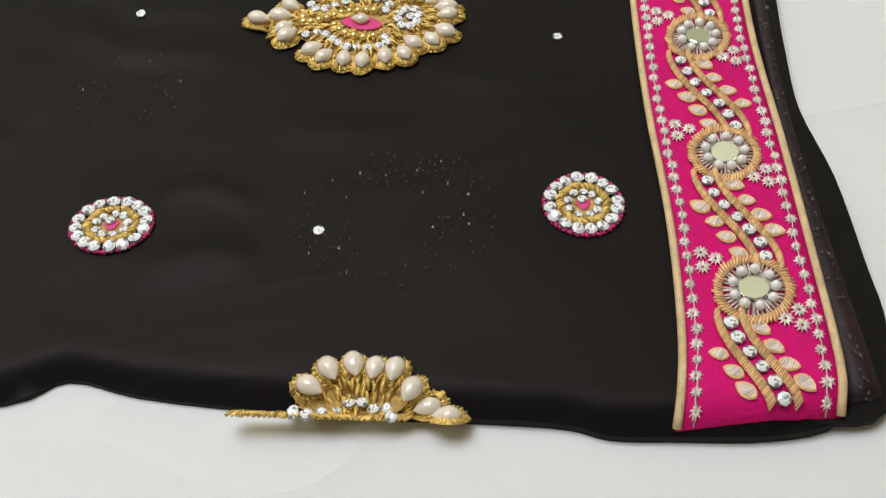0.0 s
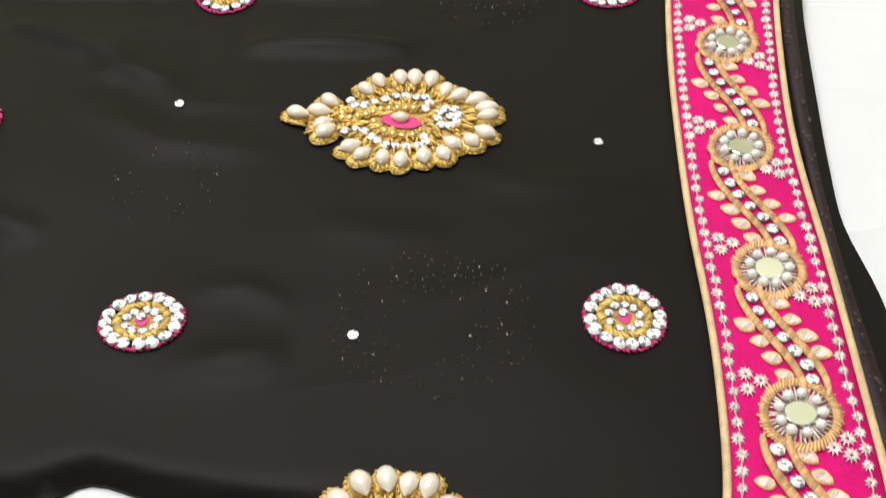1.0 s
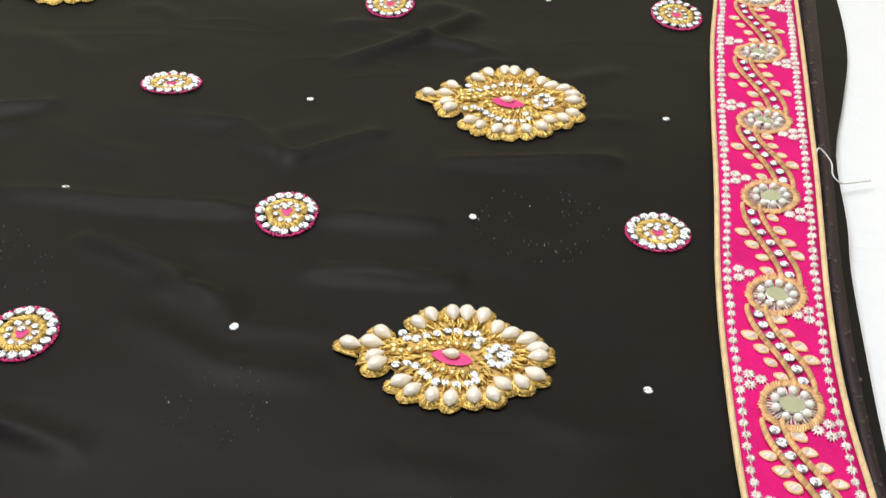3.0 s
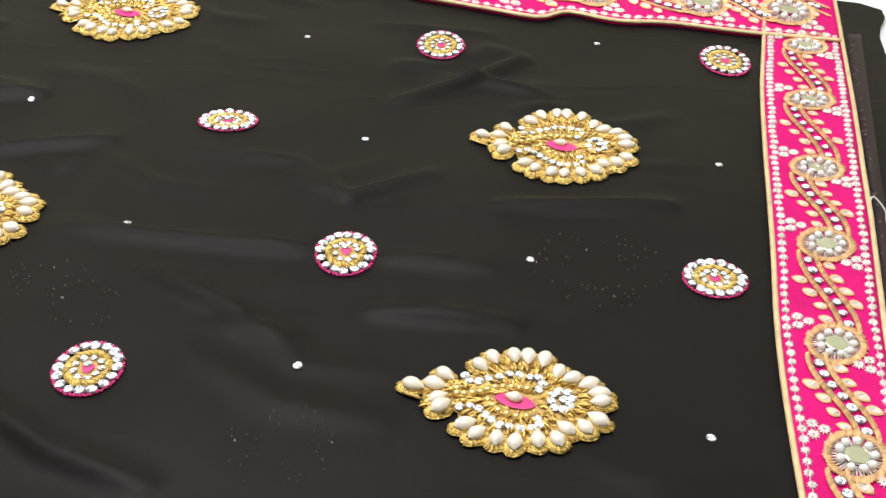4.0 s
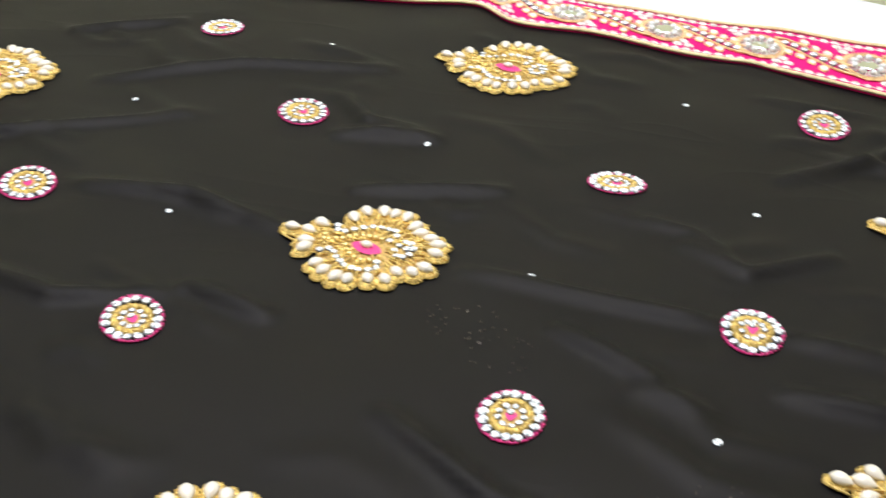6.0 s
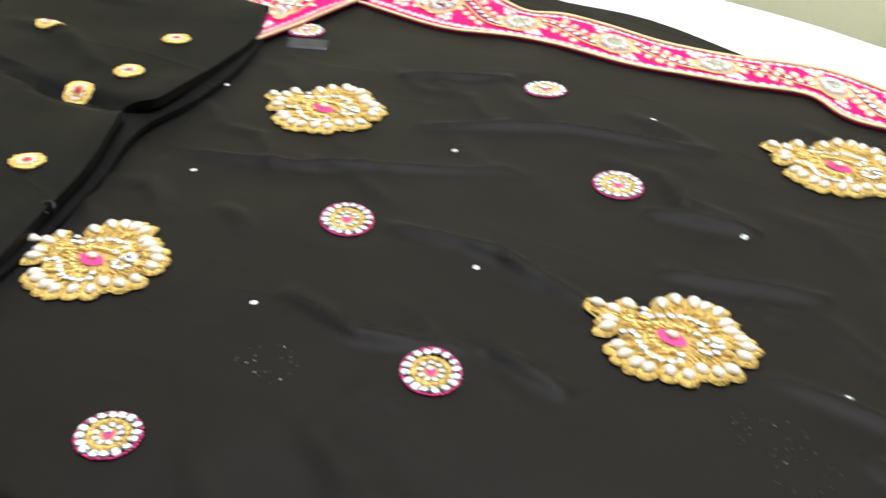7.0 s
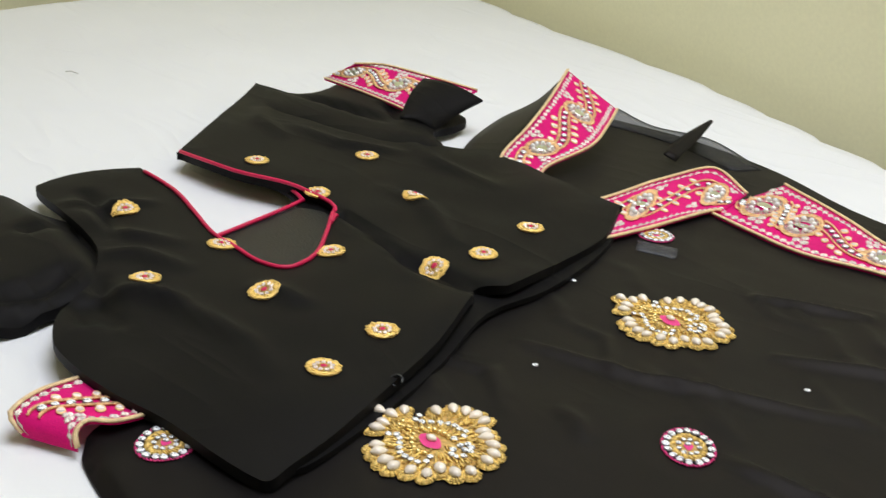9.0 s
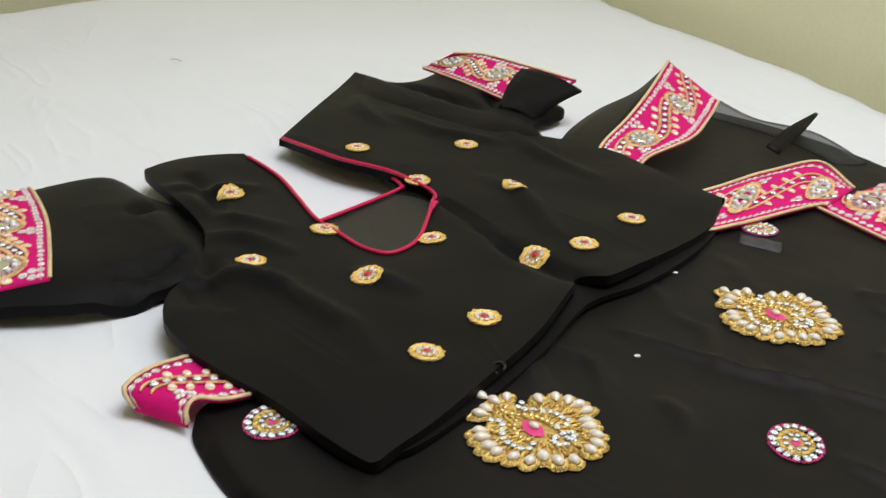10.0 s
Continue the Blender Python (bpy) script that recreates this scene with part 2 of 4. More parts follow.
DROP = drop_pearl("drop_pearl", 0.142, 0.098)
DROP.materials.append(PEARL)
ROUND_PEARL = lathe("round_pearl", [(0.024, 0.0), (0.031, 0.015), (0.029, 0.032), (0.018, 0.045), (0.004, 0.050)], 9)
ROUND_PEARL.materials.append(WHITE_PEARL)
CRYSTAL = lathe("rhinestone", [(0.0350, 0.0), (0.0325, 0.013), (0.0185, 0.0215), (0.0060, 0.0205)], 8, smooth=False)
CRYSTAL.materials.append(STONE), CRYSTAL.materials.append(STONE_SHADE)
# skirt in setting grey; three crown facets and the centre painted as shaded
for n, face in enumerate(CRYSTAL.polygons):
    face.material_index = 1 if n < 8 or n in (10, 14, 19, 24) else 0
BEAD = lathe("gold_bead", [(0.030, 0.0), (0.032, 0.012), (0.024, 0.028), (0.006, 0.034)], 8)
BEAD.materials.append(GOLD_BEAD)
MIRROR_DISC = lathe("mirror_disc", [(0.076, 0.0), (0.076, 0.010), (0.070, 0.014)], 12, smooth=False)
MIRROR_DISC.materials.append(MIRROR)


def leaf_mesh():
    """A pointed leaf: a raised gold outline filled with silver hatching."""
    def wide(t):
        return 0.041 * math.sin(math.pi * t ** 0.85) ** 0.7
    side = [(0.06 - 0.12 * t, wide(t)) for t in (0.0, 0.12, 0.3, 0.5, 0.7, 0.88)]
    loop = side + [(-0.06, 0.0)] + [(x, -y) for x, y in side[:0:-1]]
    n, pieces = len(loop), []
    verts = [(f * x, f * y, z) for f, z in ((1.08, 0.002), (0.96, 0.020), (0.74, 0.008)) for x, y in loop]
    faces = [(j * n + k, j * n + (k + 1) % n, (j + 1) * n + (k + 1) % n, (j + 1) * n + k) for j in range(2) for k in range(n)] + [tuple(range(2 * n, 3 * n))]
    pieces.append((verts, faces))
    for t in (0.24, 0.37, 0.5, 0.63, 0.76):
        x, w = 0.06 - 0.12 * t, 0.78 * wide(t)
        pieces.append(([(x - 0.007 + 0.01, w, 0.008), (x + 0.01, w, 0.019), (x + 0.007 + 0.01, w, 0.008), (x - 0.017, -w, 0.008), (x - 0.01, -w, 0.019), (x - 0.003, -w, 0.008)], [(0, 1, 4, 3), (1, 2, 5, 4)]))
    me = join("leaf", pieces)
    me.materials.append(SILVER), me.materials.append(VINE_GOLD)
    for face in list(me.polygons)[:2 * n]:
        face.material_index = 1
    return me


LEAF = leaf_mesh()


def floret(cx, cy, r, z=0.01, rays=8, seed=0):
    """A stitched star: short raised rays round a centre."""
    v, f = [], []
    for k in range(rays):
        a = 2 * math.pi * k / rays + seed
        c, s = math.cos(a), math.sin(a)
        w = r * 0.19
        o = len(v)
        v += [(cx + 0.15 * r * c - w * s, cy + 0.15 * r * s + w * c, z), (cx + 0.15 * r * c + w * s, cy + 0.15 * r * s - w * c, z), (cx + r * c, cy + r * s, z - 0.004), (cx + 0.5 * r * c, cy + 0.5 * r * s, z + 0.022)]
        f += [(o, o + 1, o + 3), (o + 1, o + 2, o + 3), (o + 2, o, o + 3)]
    return v, f


def seat(x, y, z, turn=0.0, size=1.0, slope=(0.0, 0.0), sy=None):
    """The pose of a small piece that lies on cloth of that slope."""
    n = Vector((-slope[0], -slope[1], 1)).normalized()
    up = Vector((0, 0, 1)).rotation_difference(n).to_matrix().to_4x4()
    return Matrix.Translation((K * x, K * y, K * z)) @ up @ Matrix.Rotation(turn, 4, "Z") @ Matrix.Diagonal((size, sy or size, size, 1))


def slope_of(height, x, y, e=0.06):
    return (float(height(x + e, y) - height(x - e, y)) / (2 * e), float(height(x, y + e) - height(x, y - e)) / (2 * e))

# ---- the room and the bed ----
def box_mesh(name, lo, hi):
    bm = bmesh.new()
    bmesh.ops.create_cube(bm, size=1)
    for v in bm.verts:
        v.co = Vector(((lo[i] + hi[i]) / 2 + v.co[i] * (hi[i] - lo[i]) for i in range(3)))
    me = bpy.data.meshes.new(name)
    bm.to_mesh(me)
    bm.free()
    return me


def structure(name, lo, hi, mat, label, category, m=None):
    me = box_mesh(name, lo, hi)
    me.materials.append(mat)
    ob = tagged(new(name, me), label, category, "", "structure")
    if m is not None:
        ob.matrix_basis = m
    return ob


SLANT = -math.atan(0.155)
ROOM = Matrix.Translation((-0.225, 1.345, 0)) @ Matrix.Rotation(SLANT, 4, "Z")
structure("floor", (-2.34, -4.0, -0.65), (2.6, 0.12, -0.55), FLOOR, "plain brown floor under the bed", "floor", ROOM)
structure("wall_north", (-2.34, 0.0, -0.55), (2.6, 0.12, 2.0), WALL, "plain cream painted wall behind the bed", "wall", ROOM)
structure("wall_west", (-2.34, -4.0, -0.55), (-2.22, -0.003, 2.0), WALL, "plain cream painted wall at the bed's end", "wall", ROOM)
structure("wall_east", (2.48, -4.0, -0.55), (2.6, -0.003, 2.0), WALL, "plain cream painted side wall", "wall", ROOM)
structure("wall_south", (-2.217, -4.0, -0.55), (2.477, -3.88, 2.0), WALL, "plain cream painted rear wall", "wall", ROOM)
structure("ceiling", (-2.34, -4.0, 2.003), (2.6, 0.12, 2.1), CEILING, "plain white painted ceiling", "ceiling", ROOM)

BED_EDGE = glide([(14, -8), (14.5, 2), (14, 14), (11, 14.9), (4, 16.1), (-3, 16.8), (-8, 17.25), (-12.3, 18.25), (-14.9, 18.95), (-17.6, 19.65), (-20.4, 20.1), (-22.5, 20.3), (-27.5, 21.2), (-31.3, 20.9),
                  (-31.4, 17), (-30.5, 11), (-29.7, 8), (-29, 5.5), (-29, 0), (-29, -8), (-10, -8.5)], 5, True)
SHEET_FOLDS = [[(-20.5, 13.5), (-21.5, 11.5), (-21.7, 9.0)], [(-19.2, 9.5), (-20.6, 8.4), (-21.4, 6.6)], [(-13, 2.6), (-12.2, 3.0), (-11.6, 2.0)], [(-12.4, 1.0), (-11.2, 2.2), (-10.2, 2.4)],
               [(-23, 16), (-19, 15.5), (-17, 16.6)], [(3.4, 6), (3.2, 9), (3.6, 12)], [(-2, 2.9), (0.5, 2.6), (3, 3.1)]]


def bed_height(x, y):
    d, _ = to_line(BED_EDGE, x, y, True)
    z = 0.035 * ripple(x, y, 2.6, 1) + 0.012 * ripple(x, y, 0.8, 2) - 0.05
    z = np.minimum(z, 0.02)
    for fold in SHEET_FOLDS:
        e, u = to_line(fold, x, y)
        z = z + 0.06 * np.exp(-(e / 0.22) ** 2) * np.sin(np.pi * np.clip(u, 0, 1)) ** 0.6
    return z - 0.9 * np.exp(-(d / 0.22) ** 2) - 0.10 * np.exp(-(d / 0.6) ** 2)


bed = thing("bed", "wide bed covered with a rumpled white cotton sheet, against the wall", "bed")
part("bed_sheet", sheet_mesh("bed_sheet", BED_EDGE, 0.42, bed_height, 3.0), SHEET, bed, "rumpled plain white cotton sheet")
part("mattress", box_mesh("mattress", (-1.95, -0.5, -0.30), (0.95, 1.05, -0.10)), SHEET, bed, "white mattress under the sheet")
part("bed_base", box_mesh("bed_base", (-1.9, -0.48, -0.55), (0.9, 1.03, -0.303)), FLOOR, bed, "brown wooden bed base")

# ---- the sari's own surface ----
CREASES = [[(-4.14, 6.3), (-3.2, 5.8), (-2.5, 5.6)], [(-3.3, 7.6), (-2.35, 7.2)], [(-4.2, 8.05), (-2.1, 8.05), (-0.7, 8.05)], [(-2.6, 9.1), (-2.0, 8.8), (-1.3, 9.3)],
           [(-1.95, 10.4), (-1.25, 11.0), (-0.7, 11.7)], [(-0.9, 8.85), (0.65, 9.1)], [(-5.5, 8.9), (-4.1, 9.4)], [(-1.65, 7.42), (-0.5, 7.43)], [(-7.9, 8.05), (-6.7, 8.3), (-5.5, 8.05)],
           [(-6.1, 7.1), (-5.2, 6.95)], [(-10.5, 7.95), (-9.2, 8.5), (-7.5, 9.7)], [(-8.9, 10.0), (-7.6, 10.9), (-6.0, 11.4)], [(-9.9, 11.0), (-8.7, 11.7)], [(-7.8, 6.7), (-6.9, 6.6), (-6.0, 7.0)],
           [(-6.1, 9.8), (-5.0, 10.1)]]
NEAR_EDGE = [(-10.91, 3.62), (-10.5, 3.53), (-9.8, 3.53), (-8.85, 3.72), (-6.5, 3.85), (-4.5, 3.95), (-3, 3.85), (-2.12, 3.94), (-1.84, 4.07), (-1.48, 3.98), (-0.98, 3.91), (-0.37, 3.86), (0.16, 3.84), (0.59, 3.81), (0.8, 3.75), (1.08, 3.74)]


PAISLEYS = [(-0.53, 6.66, 1.33, 0.98, 0.03), (-0.34, 9.90, 1.40, 1.32, 0.06), (-4.94, 8.07, 1.37, 1.30, 0.08), (-4.90, 11.86, 1.48, 1.34, 0.04), (-9.92, 9.70, 1.37, 1.36, 0.22), (-9.36, 6.08, 1.30, 1.38, 0.31), (-4.68, 4.78, 1.35, 1.1, 0.1)]
ROSETTES = [(-1.78, 4.99, 1.0, 0.85), (0.76, 5.11, 0.96, 1.0), (-3.26, 6.53, 1.0, 1.15), (-1.87, 8.04, 1.0, 1.22), (0.85, 8.18, 1.05, 1.0), (-3.27, 9.84, 1.15, 0.8), (-1.6, 11.72, 1.05, 1.4), (1.25, 11.92, 1.08, 1.5), (-6.50, 10.11, 1.05, 1.25),
            (-8.28, 11.68, 1.05, 0.95), (-8.12, 7.93, 1.05, 1.35), (-6.17, 6.56, 1.0, 1.25), (-10.5, 4.17, 1.08, 1.15), (-7.49, 4.67, 1.0, 1.1), (-11.74, 11.43, 1.0, 1.0)]
MOTIFS = [(x, y, 0.55) for x, y, *_ in PAISLEYS] + [(x, y, 0.22) for x, y, *_ in ROSETTES]

rng = random.Random(77)
FINE_CREASES = []
for k in range(70):
    x, y, lean, long = rng.uniform(-11.5, 0.5), rng.uniform(4.4, 12.6), rng.uniform(-0.55, 0.35), rng.uniform(0.5, 1.7)
    bow = rng.uniform(-0.25, 0.25)
    FINE_CREASES.append(([(x - long / 2, y - lean * long / 2), (x, y + bow * long), (x + long / 2, y + lean * long / 2)], rng.uniform(0.015, 0.05), rng.uniform(0.06, 0.12)))


def sari_height(x, y):
    z = 0.10 + 0.035 * ripple(x, y, 1.5, 3) + 0.014 * ripple(x, y, 0.55, 4)
    for line in CREASES:
        e, u = to_line(line, x, y)
        z = z + 0.080 * np.exp(-(e / 0.085) ** 2) * np.clip(4 * u * (1 - u), 0, 1) ** 0.5
    for line, tall, wide in FINE_CREASES:
        e, u = to_line(line, x, y)
        z = z + tall * np.exp(-(e / wide) ** 2) * np.clip(4 * u * (1 - u), 0, 1)
    near = np.full(np.shape(x), 9.0)
    for cx, cy, r in MOTIFS:
        near = np.minimum(near, np.hypot(x - cx, y - cy) - r)
    z = 0.10 + (z - 0.10) * (0.35 + 0.65 * np.clip(near / 0.3, 0, 1))
    d, _ = to_line(NEAR_EDGE + [(1.55, 3.74), (1.88, 3.83)], x, y)
    return np.maximum(z, 0.06) - 0.10 * np.exp(-(d / 0.07) ** 2)


sari_height = gridded(sari_height, (-14, 3), (3.2, 15.2))


def under_height(x, y):
    return 0.028 + 0.008 * ripple(x, y, 1.2, 6)


sari = thing("sari", "black chiffon sari with pink embroidered border, spread on a bed", "sari")
SARI_EDGE = NEAR_EDGE + [(1.55, 3.74), (1.88, 3.83), (1.93, 4.1), (1.93, 5.7), (1.92, 6.8), (2.02, 7.83), (2.22, 9.4), (2.42, 11.4), (2.65, 13.95), (1.56, 14.06), (0.6, 14.0), (-2.85, 14.03), (-5.0, 14.2), (-6.0, 14.42),
                         (-7.0, 14.12), (-8.1, 14.05), (-9.3, 14.2), (-10.8, 14.3), (-12.25, 14.8), (-13.25, 14.35), (-13.25, 13.1), (-13.1, 12.0), (-13.0, 10.5), (-12.5, 8.5), (-11.9, 6.0), (-11.5, 4.6), (-11.15, 3.95)]
part("chiffon_cloth", sheet_mesh("chiffon_cloth", glide(SARI_EDGE, 4, True), 0.055, sari_height, 0.07), CHIFFON, sari, "thin black chiffon, softly creased")
UNDER_EDGE = [(1.3, 3.85), (1.75, 3.80), (2.10, 3.86), (2.22, 4.35), (2.21, 4.75), (2.18, 5.38), (2.09, 5.93), (2.10, 6.4), (2.14, 7.0), (2.22, 7.97), (2.31, 8.6), (2.41, 9.6), (2.66, 10.6), (2.88, 11.6), (3.0, 13.0), (2.95, 13.9), (0, 13.9), (-4, 13.95), (-6.5, 14.35),
              (-8.56, 14.95), (-9.9, 14.85), (-11.2, 14.93), (-12.75, 15.35), (-14.3, 15.45), (-15.6, 15.25), (-16.4, 14.9), (-16.6, 13.8), (-15.6, 12.2), (-13.5, 10.5), (-12.4, 9.0), (-11.5, 6.0), (-10.9, 4.2), (-6, 4.1), (-1, 4.1)]
part("lower_layer", sheet_mesh("lower_layer", glide(UNDER_EDGE, 4, True), 0.16, under_height, 0.03), CHIFFON, sari, "black chiffon layer folded underneath")

# ---- embroidery ----
class Ribbon:
    """A strip between two edges; s runs along it and v across it, from -half to +half of its width."""

    def __init__(self, inner, outer, lift=0.0, height=None, count=160):
        self.a, la = evenly(glide(inner, 8), count)
        self.b, lb = evenly(glide(outer, 8), count)
        if self.a.shape[1] == 2:
            self.a, self.b = (np.c_[c, height(c[:, 0], c[:, 1])] for c in (self.a, self.b))
        self.height, self.lift, self.n = height, lift, count
        self.length = float(np.linalg.norm(np.diff((self.a + self.b) / 2, axis=0), axis=1).sum())
        self.width = float(np.median(np.linalg.norm(self.b - self.a, axis=1)))

    def at(self, s, v, up=0.0):
        """The place at s along and v across, both in plan units."""
        u = np.clip(s / self.length, 0, 1) * (self.n - 1)
        i = min(int(u), self.n - 2)
        f, w = u - i, v / self.width + 0.5
        a, b = self.a[i] * (1 - f) + self.a[i + 1] * f, self.b[i] * (1 - f) + self.b[i + 1] * f
        p = a * (1 - w) + b * w
        if self.height is not None:
            p = np.array((p[0], p[1], float(self.height(p[0], p[1]))))
        return p + np.array((0, 0, self.lift + up))

    def near(self, x, y):
        """How far along the strip lies nearest to a place."""
        mid = (self.a + self.b)[:, :2] / 2
        run = np.r_[0, np.cumsum(np.linalg.norm(np.diff((self.a + self.b) / 2, axis=0), axis=1))]
        return float(run[np.argmin(np.hypot(mid[:, 0] - x, mid[:, 1] - y))])

    def seat(self, s, v, turn=0.0, size=1.0, up=0.0):
        e = 0.05
        p = self.at(s, v, up)
        x = Vector(self.at(min(s + e, self.length), v) - self.at(max(s - e, 0), v)).normalized()
        y = Vector(self.at(s, v + e) - self.at(s, v - e)).normalized()
        z = x.cross(y).normalized()
        if z.z < 0:
            z = -z
        y = z.cross(x)
        m = Matrix((x, y, z)).transposed().to_4x4()
        return Matrix.Translation(Vector(p) * K) @ m @ Matrix.Rotation(turn, 4, "Z") @ Matrix.Diagonal((size, size, size, 1))


def strip_mesh(name, rib, along, across, v0, v1, up=0.0, puff=0.0):
    verts, faces = [], []
    for i in range(along + 1):
        for k in range(across + 1):
            v = v0 + (v1 - v0) * k / across
            verts.append(tuple(rib.at(rib.length * i / along, v, up + puff * math.sin(math.pi * k / across))))
    w = across + 1
    for i in range(along):
        for k in range(across):
            faces.append((i * w + k, i * w + k + 1, (i + 1) * w + k + 1, (i + 1) * w + k))
    o = len(verts)
    rim = [i * w for i in range(along + 1)] + [along * w + k for k in range(1, w)] + [i * w + across for i in range(along - 1, -1, -1)] + [k for k in range(across - 1, 0, -1)]
    verts += [(verts[i][0], verts[i][1], verts[i][2] - 0.03) for i in rim]
    for k in range(len(rim)):
        j = (k + 1) % len(rim)
        faces.append((rim[k], rim[j], o + j, o + k))
    return mesh_of(name, verts, faces)


def wind(rib, path, radius, sides=5, up=0.012, flat=0.7):
    """Verts and faces of a cord that follows (s, v) places on a strip."""
    return tube_data([rib.at(s, v, up) for s, v in path], radius, sides, flat)


def flatten(rib, pieces, s0, v0):
    """Lays flat local pieces on the strip round (s0, v0)."""
    out = []
    for v, f in pieces:
        out.append(([tuple(rib.at(s0 + x, v0 + y, z)) for x, y, z in v], f))
    return out


def border(parent, rib, spots, flip=1, label="bright pink silk border with gold vine embroidery", seed=0, first=0.0, last=1e9):
    """An embroidered border strip: pink ground, cords at its edges, stitched stars, medallions at the spots and a jewelled vine between them."""
    rng = random.Random(seed)
    half = rib.width / 2
    g = half / 0.37
    q = min(g ** 0.8, 1.4)
    last = min(last, rib.length)
    band = part("border_band", strip_mesh("border_band", rib, max(12, int(rib.length / 0.08)), 6, -half, half), PINK, parent, label)
    for side in (-1, 1):
        line = [(s, side * half * 0.99) for s in np.linspace(0, rib.length, max(12, int(rib.length / 0.06)))]
        part("edge_cord", join("edge_cord", [wind(rib, line, 0.021 * q, 6, 0.012)]), PALE_GOLD, band, "pale gold edging cord")
        stars = []
        for k in range(int((last - first) / (0.088 * q))):
            s = first + 0.05 + 0.088 * q * k
            stars += flatten(rib, [floret(0, 0, 0.036 * q * rng.uniform(0.85, 1.15), 0.006, 9, rng.random())], s, side * half * 0.80 + rng.uniform(-0.008, 0.008))
        stars.append(wind(rib, [(s, side * half * 0.80 + 0.006 * math.sin(40 * s)) for s in np.linspace(first, last, max(12, int(rib.length / 0.06)))], 0.006 * q, 3, 0.006))
        tagged(part("star_stitching", join("star_stitching", stars), SILVER, band, "row of silver thread star stitches"), kind="stuff")

    def free(s, margin):
        return first + margin < s < last - margin

    gaps = [b - a for a, b in zip(spots, spots[1:])] or [1.1]
    spots = [spots[0] - gaps[0]] + list(spots) + [spots[-1] + gaps[-1]]
    for n, s in enumerate(spots):
        if free(s, 0.16):
            c = 0.02 * flip
            rim = [(s + 0.19 * q * math.cos(a), c + 0.195 * g * math.sin(a)) for a in np.linspace(0, 2 * math.pi, 29)]
            pieces = [wind(rib, [(s + (p - s) * f, c + (v - c) * f) for p, v in rim], 0.010 * q) for f in (1.0, 0.88)]
            # slanting stitches over the rim
            for k in range(64):
                a, long = 2 * math.pi * k / 64, rng.uniform(-0.006, 0.010)
                pieces.append(wind(rib, [(s + (r + l * long) * q * math.cos(a + e), c + (r + l * long) * g * math.sin(a + e)) for r, e, l in ((0.162, 0.0, 0), (0.186, 0.07, 0), (0.210, 0.13, 1))], 0.0080 * q, 4, 0.018))
            part("medallion_rim", join("medallion_rim", pieces), VINE_GOLD, band, "round rim of slanting gold stitches")
            rays = []
            for k in range(40):
                a = 2 * math.pi * (k + rng.uniform(-0.2, 0.2)) / 40
                rays.append(wind(rib, [(s + r * q * math.cos(a), c + r * g * math.sin(a)) for r in (0.08, 0.12, 0.172)], 0.0085 * q, 3, 0.011))
            part("thread_fan", join("thread_fan", rays), SILVER, band, "fan of silver thread")
            part("mirror", MIRROR_DISC, MIRROR, band, "small round mirror", rib.seat(s, c, rng.random() * 6, q, 0.012) @ pose(0, 0, 0, rng.uniform(-7, 7), rng.uniform(-7, 7), 0))
            for k in range(9):
                a = 2 * math.pi * (k + 0.3 + rng.uniform(-0.08, 0.08)) / 9
                part("pearl", ROUND_PEARL, WHITE_PEARL, band, "", rib.seat(s + 0.112 * q * math.cos(a), c + 0.112 * g * math.sin(a), rng.random(), q * rng.uniform(0.82, 0.94), 0.010))
        if n + 1 == len(spots):
            break
        period = spots[n + 1] - s

        def vine(u):
            return s + 0.14 * q + u * (period - 0.28 * q), flip * g * (0.125 - 0.25 * (u * u * (3 - 2 * u)))

        for off in (-0.062 * g, 0.062 * g):
            path = [(p[0], p[1] + off) for p in (vine(u) for u in np.linspace(-0.06, 1.06, 20))]
            path = [p for p in path if free(p[0], 0)]
            if len(path) > 2:
                cord = [wind(rib, path, 0.012 * q)]
                for (a, b), (c, d) in zip(path, path[1:]):
                    for f in (0.0, 0.33, 0.67):
                        m = (a + f * (c - a), b + f * (d - b))
                        cord.append(wind(rib, [(m[0] - 0.018 * q, m[1] - 0.015 * q), m, (m[0] + 0.018 * q, m[1] + 0.015 * q)], 0.0062 * q, 4, 0.021))
                part("vine_cord", join("vine_cord", cord), VINE_GOLD, band, "twisted orange-gold cord of a vine")
        for k in range(7):
            p = vine(0.08 + 0.84 * k / 6)
            if free(p[0], 0.05):
                part("rhinestone", CRYSTAL, STONE, band, "", rib.seat(p[0], p[1] + rng.uniform(-0.008, 0.008), rng.random() * 6, 1.02 * q * rng.uniform(0.9, 1.08), 0.010))
        for side, us in ((-1, (0.12, 0.29, 0.46, 0.63)), (1, (0.36, 0.53, 0.70, 0.88))):
            for u in us:
                p = vine(u)
                w = (p[0] - 0.015 * side, p[1] + side * flip * (0.132 * g + rng.uniform(0, 0.02)))
                if free(w[0], 0.07) and abs(w[1]) < half * 0.74:
                    lean = 1.15 if side > 0 else -1.9
                    part("leaf", LEAF, SILVER, band, "", rib.seat(w[0], w[1], flip * lean + rng.uniform(-0.3, 0.3), q * rng.uniform(0.74, 0.92), 0.004))
        for u, v in ((0.10, -0.20), (0.92, 0.20)):
            p = s + 0.14 * q + u * (period - 0.28 * q)
            if free(p, 0.1):
                bunch = [floret(dx * q, dy * q, 0.047 * q, 0.014, 10, rng.random()) for dx, dy in ((0.0, -0.05 * v / abs(v) * flip), (0.045, 0.026 * v / abs(v) * flip), (-0.045, 0.026 * v / abs(v) * flip))]
                part("stitched_flower", join("stitched_flower", flatten(rib, bunch, p, v * flip * g)), SILVER, band, "bunch of three silver thread florets")
    return band


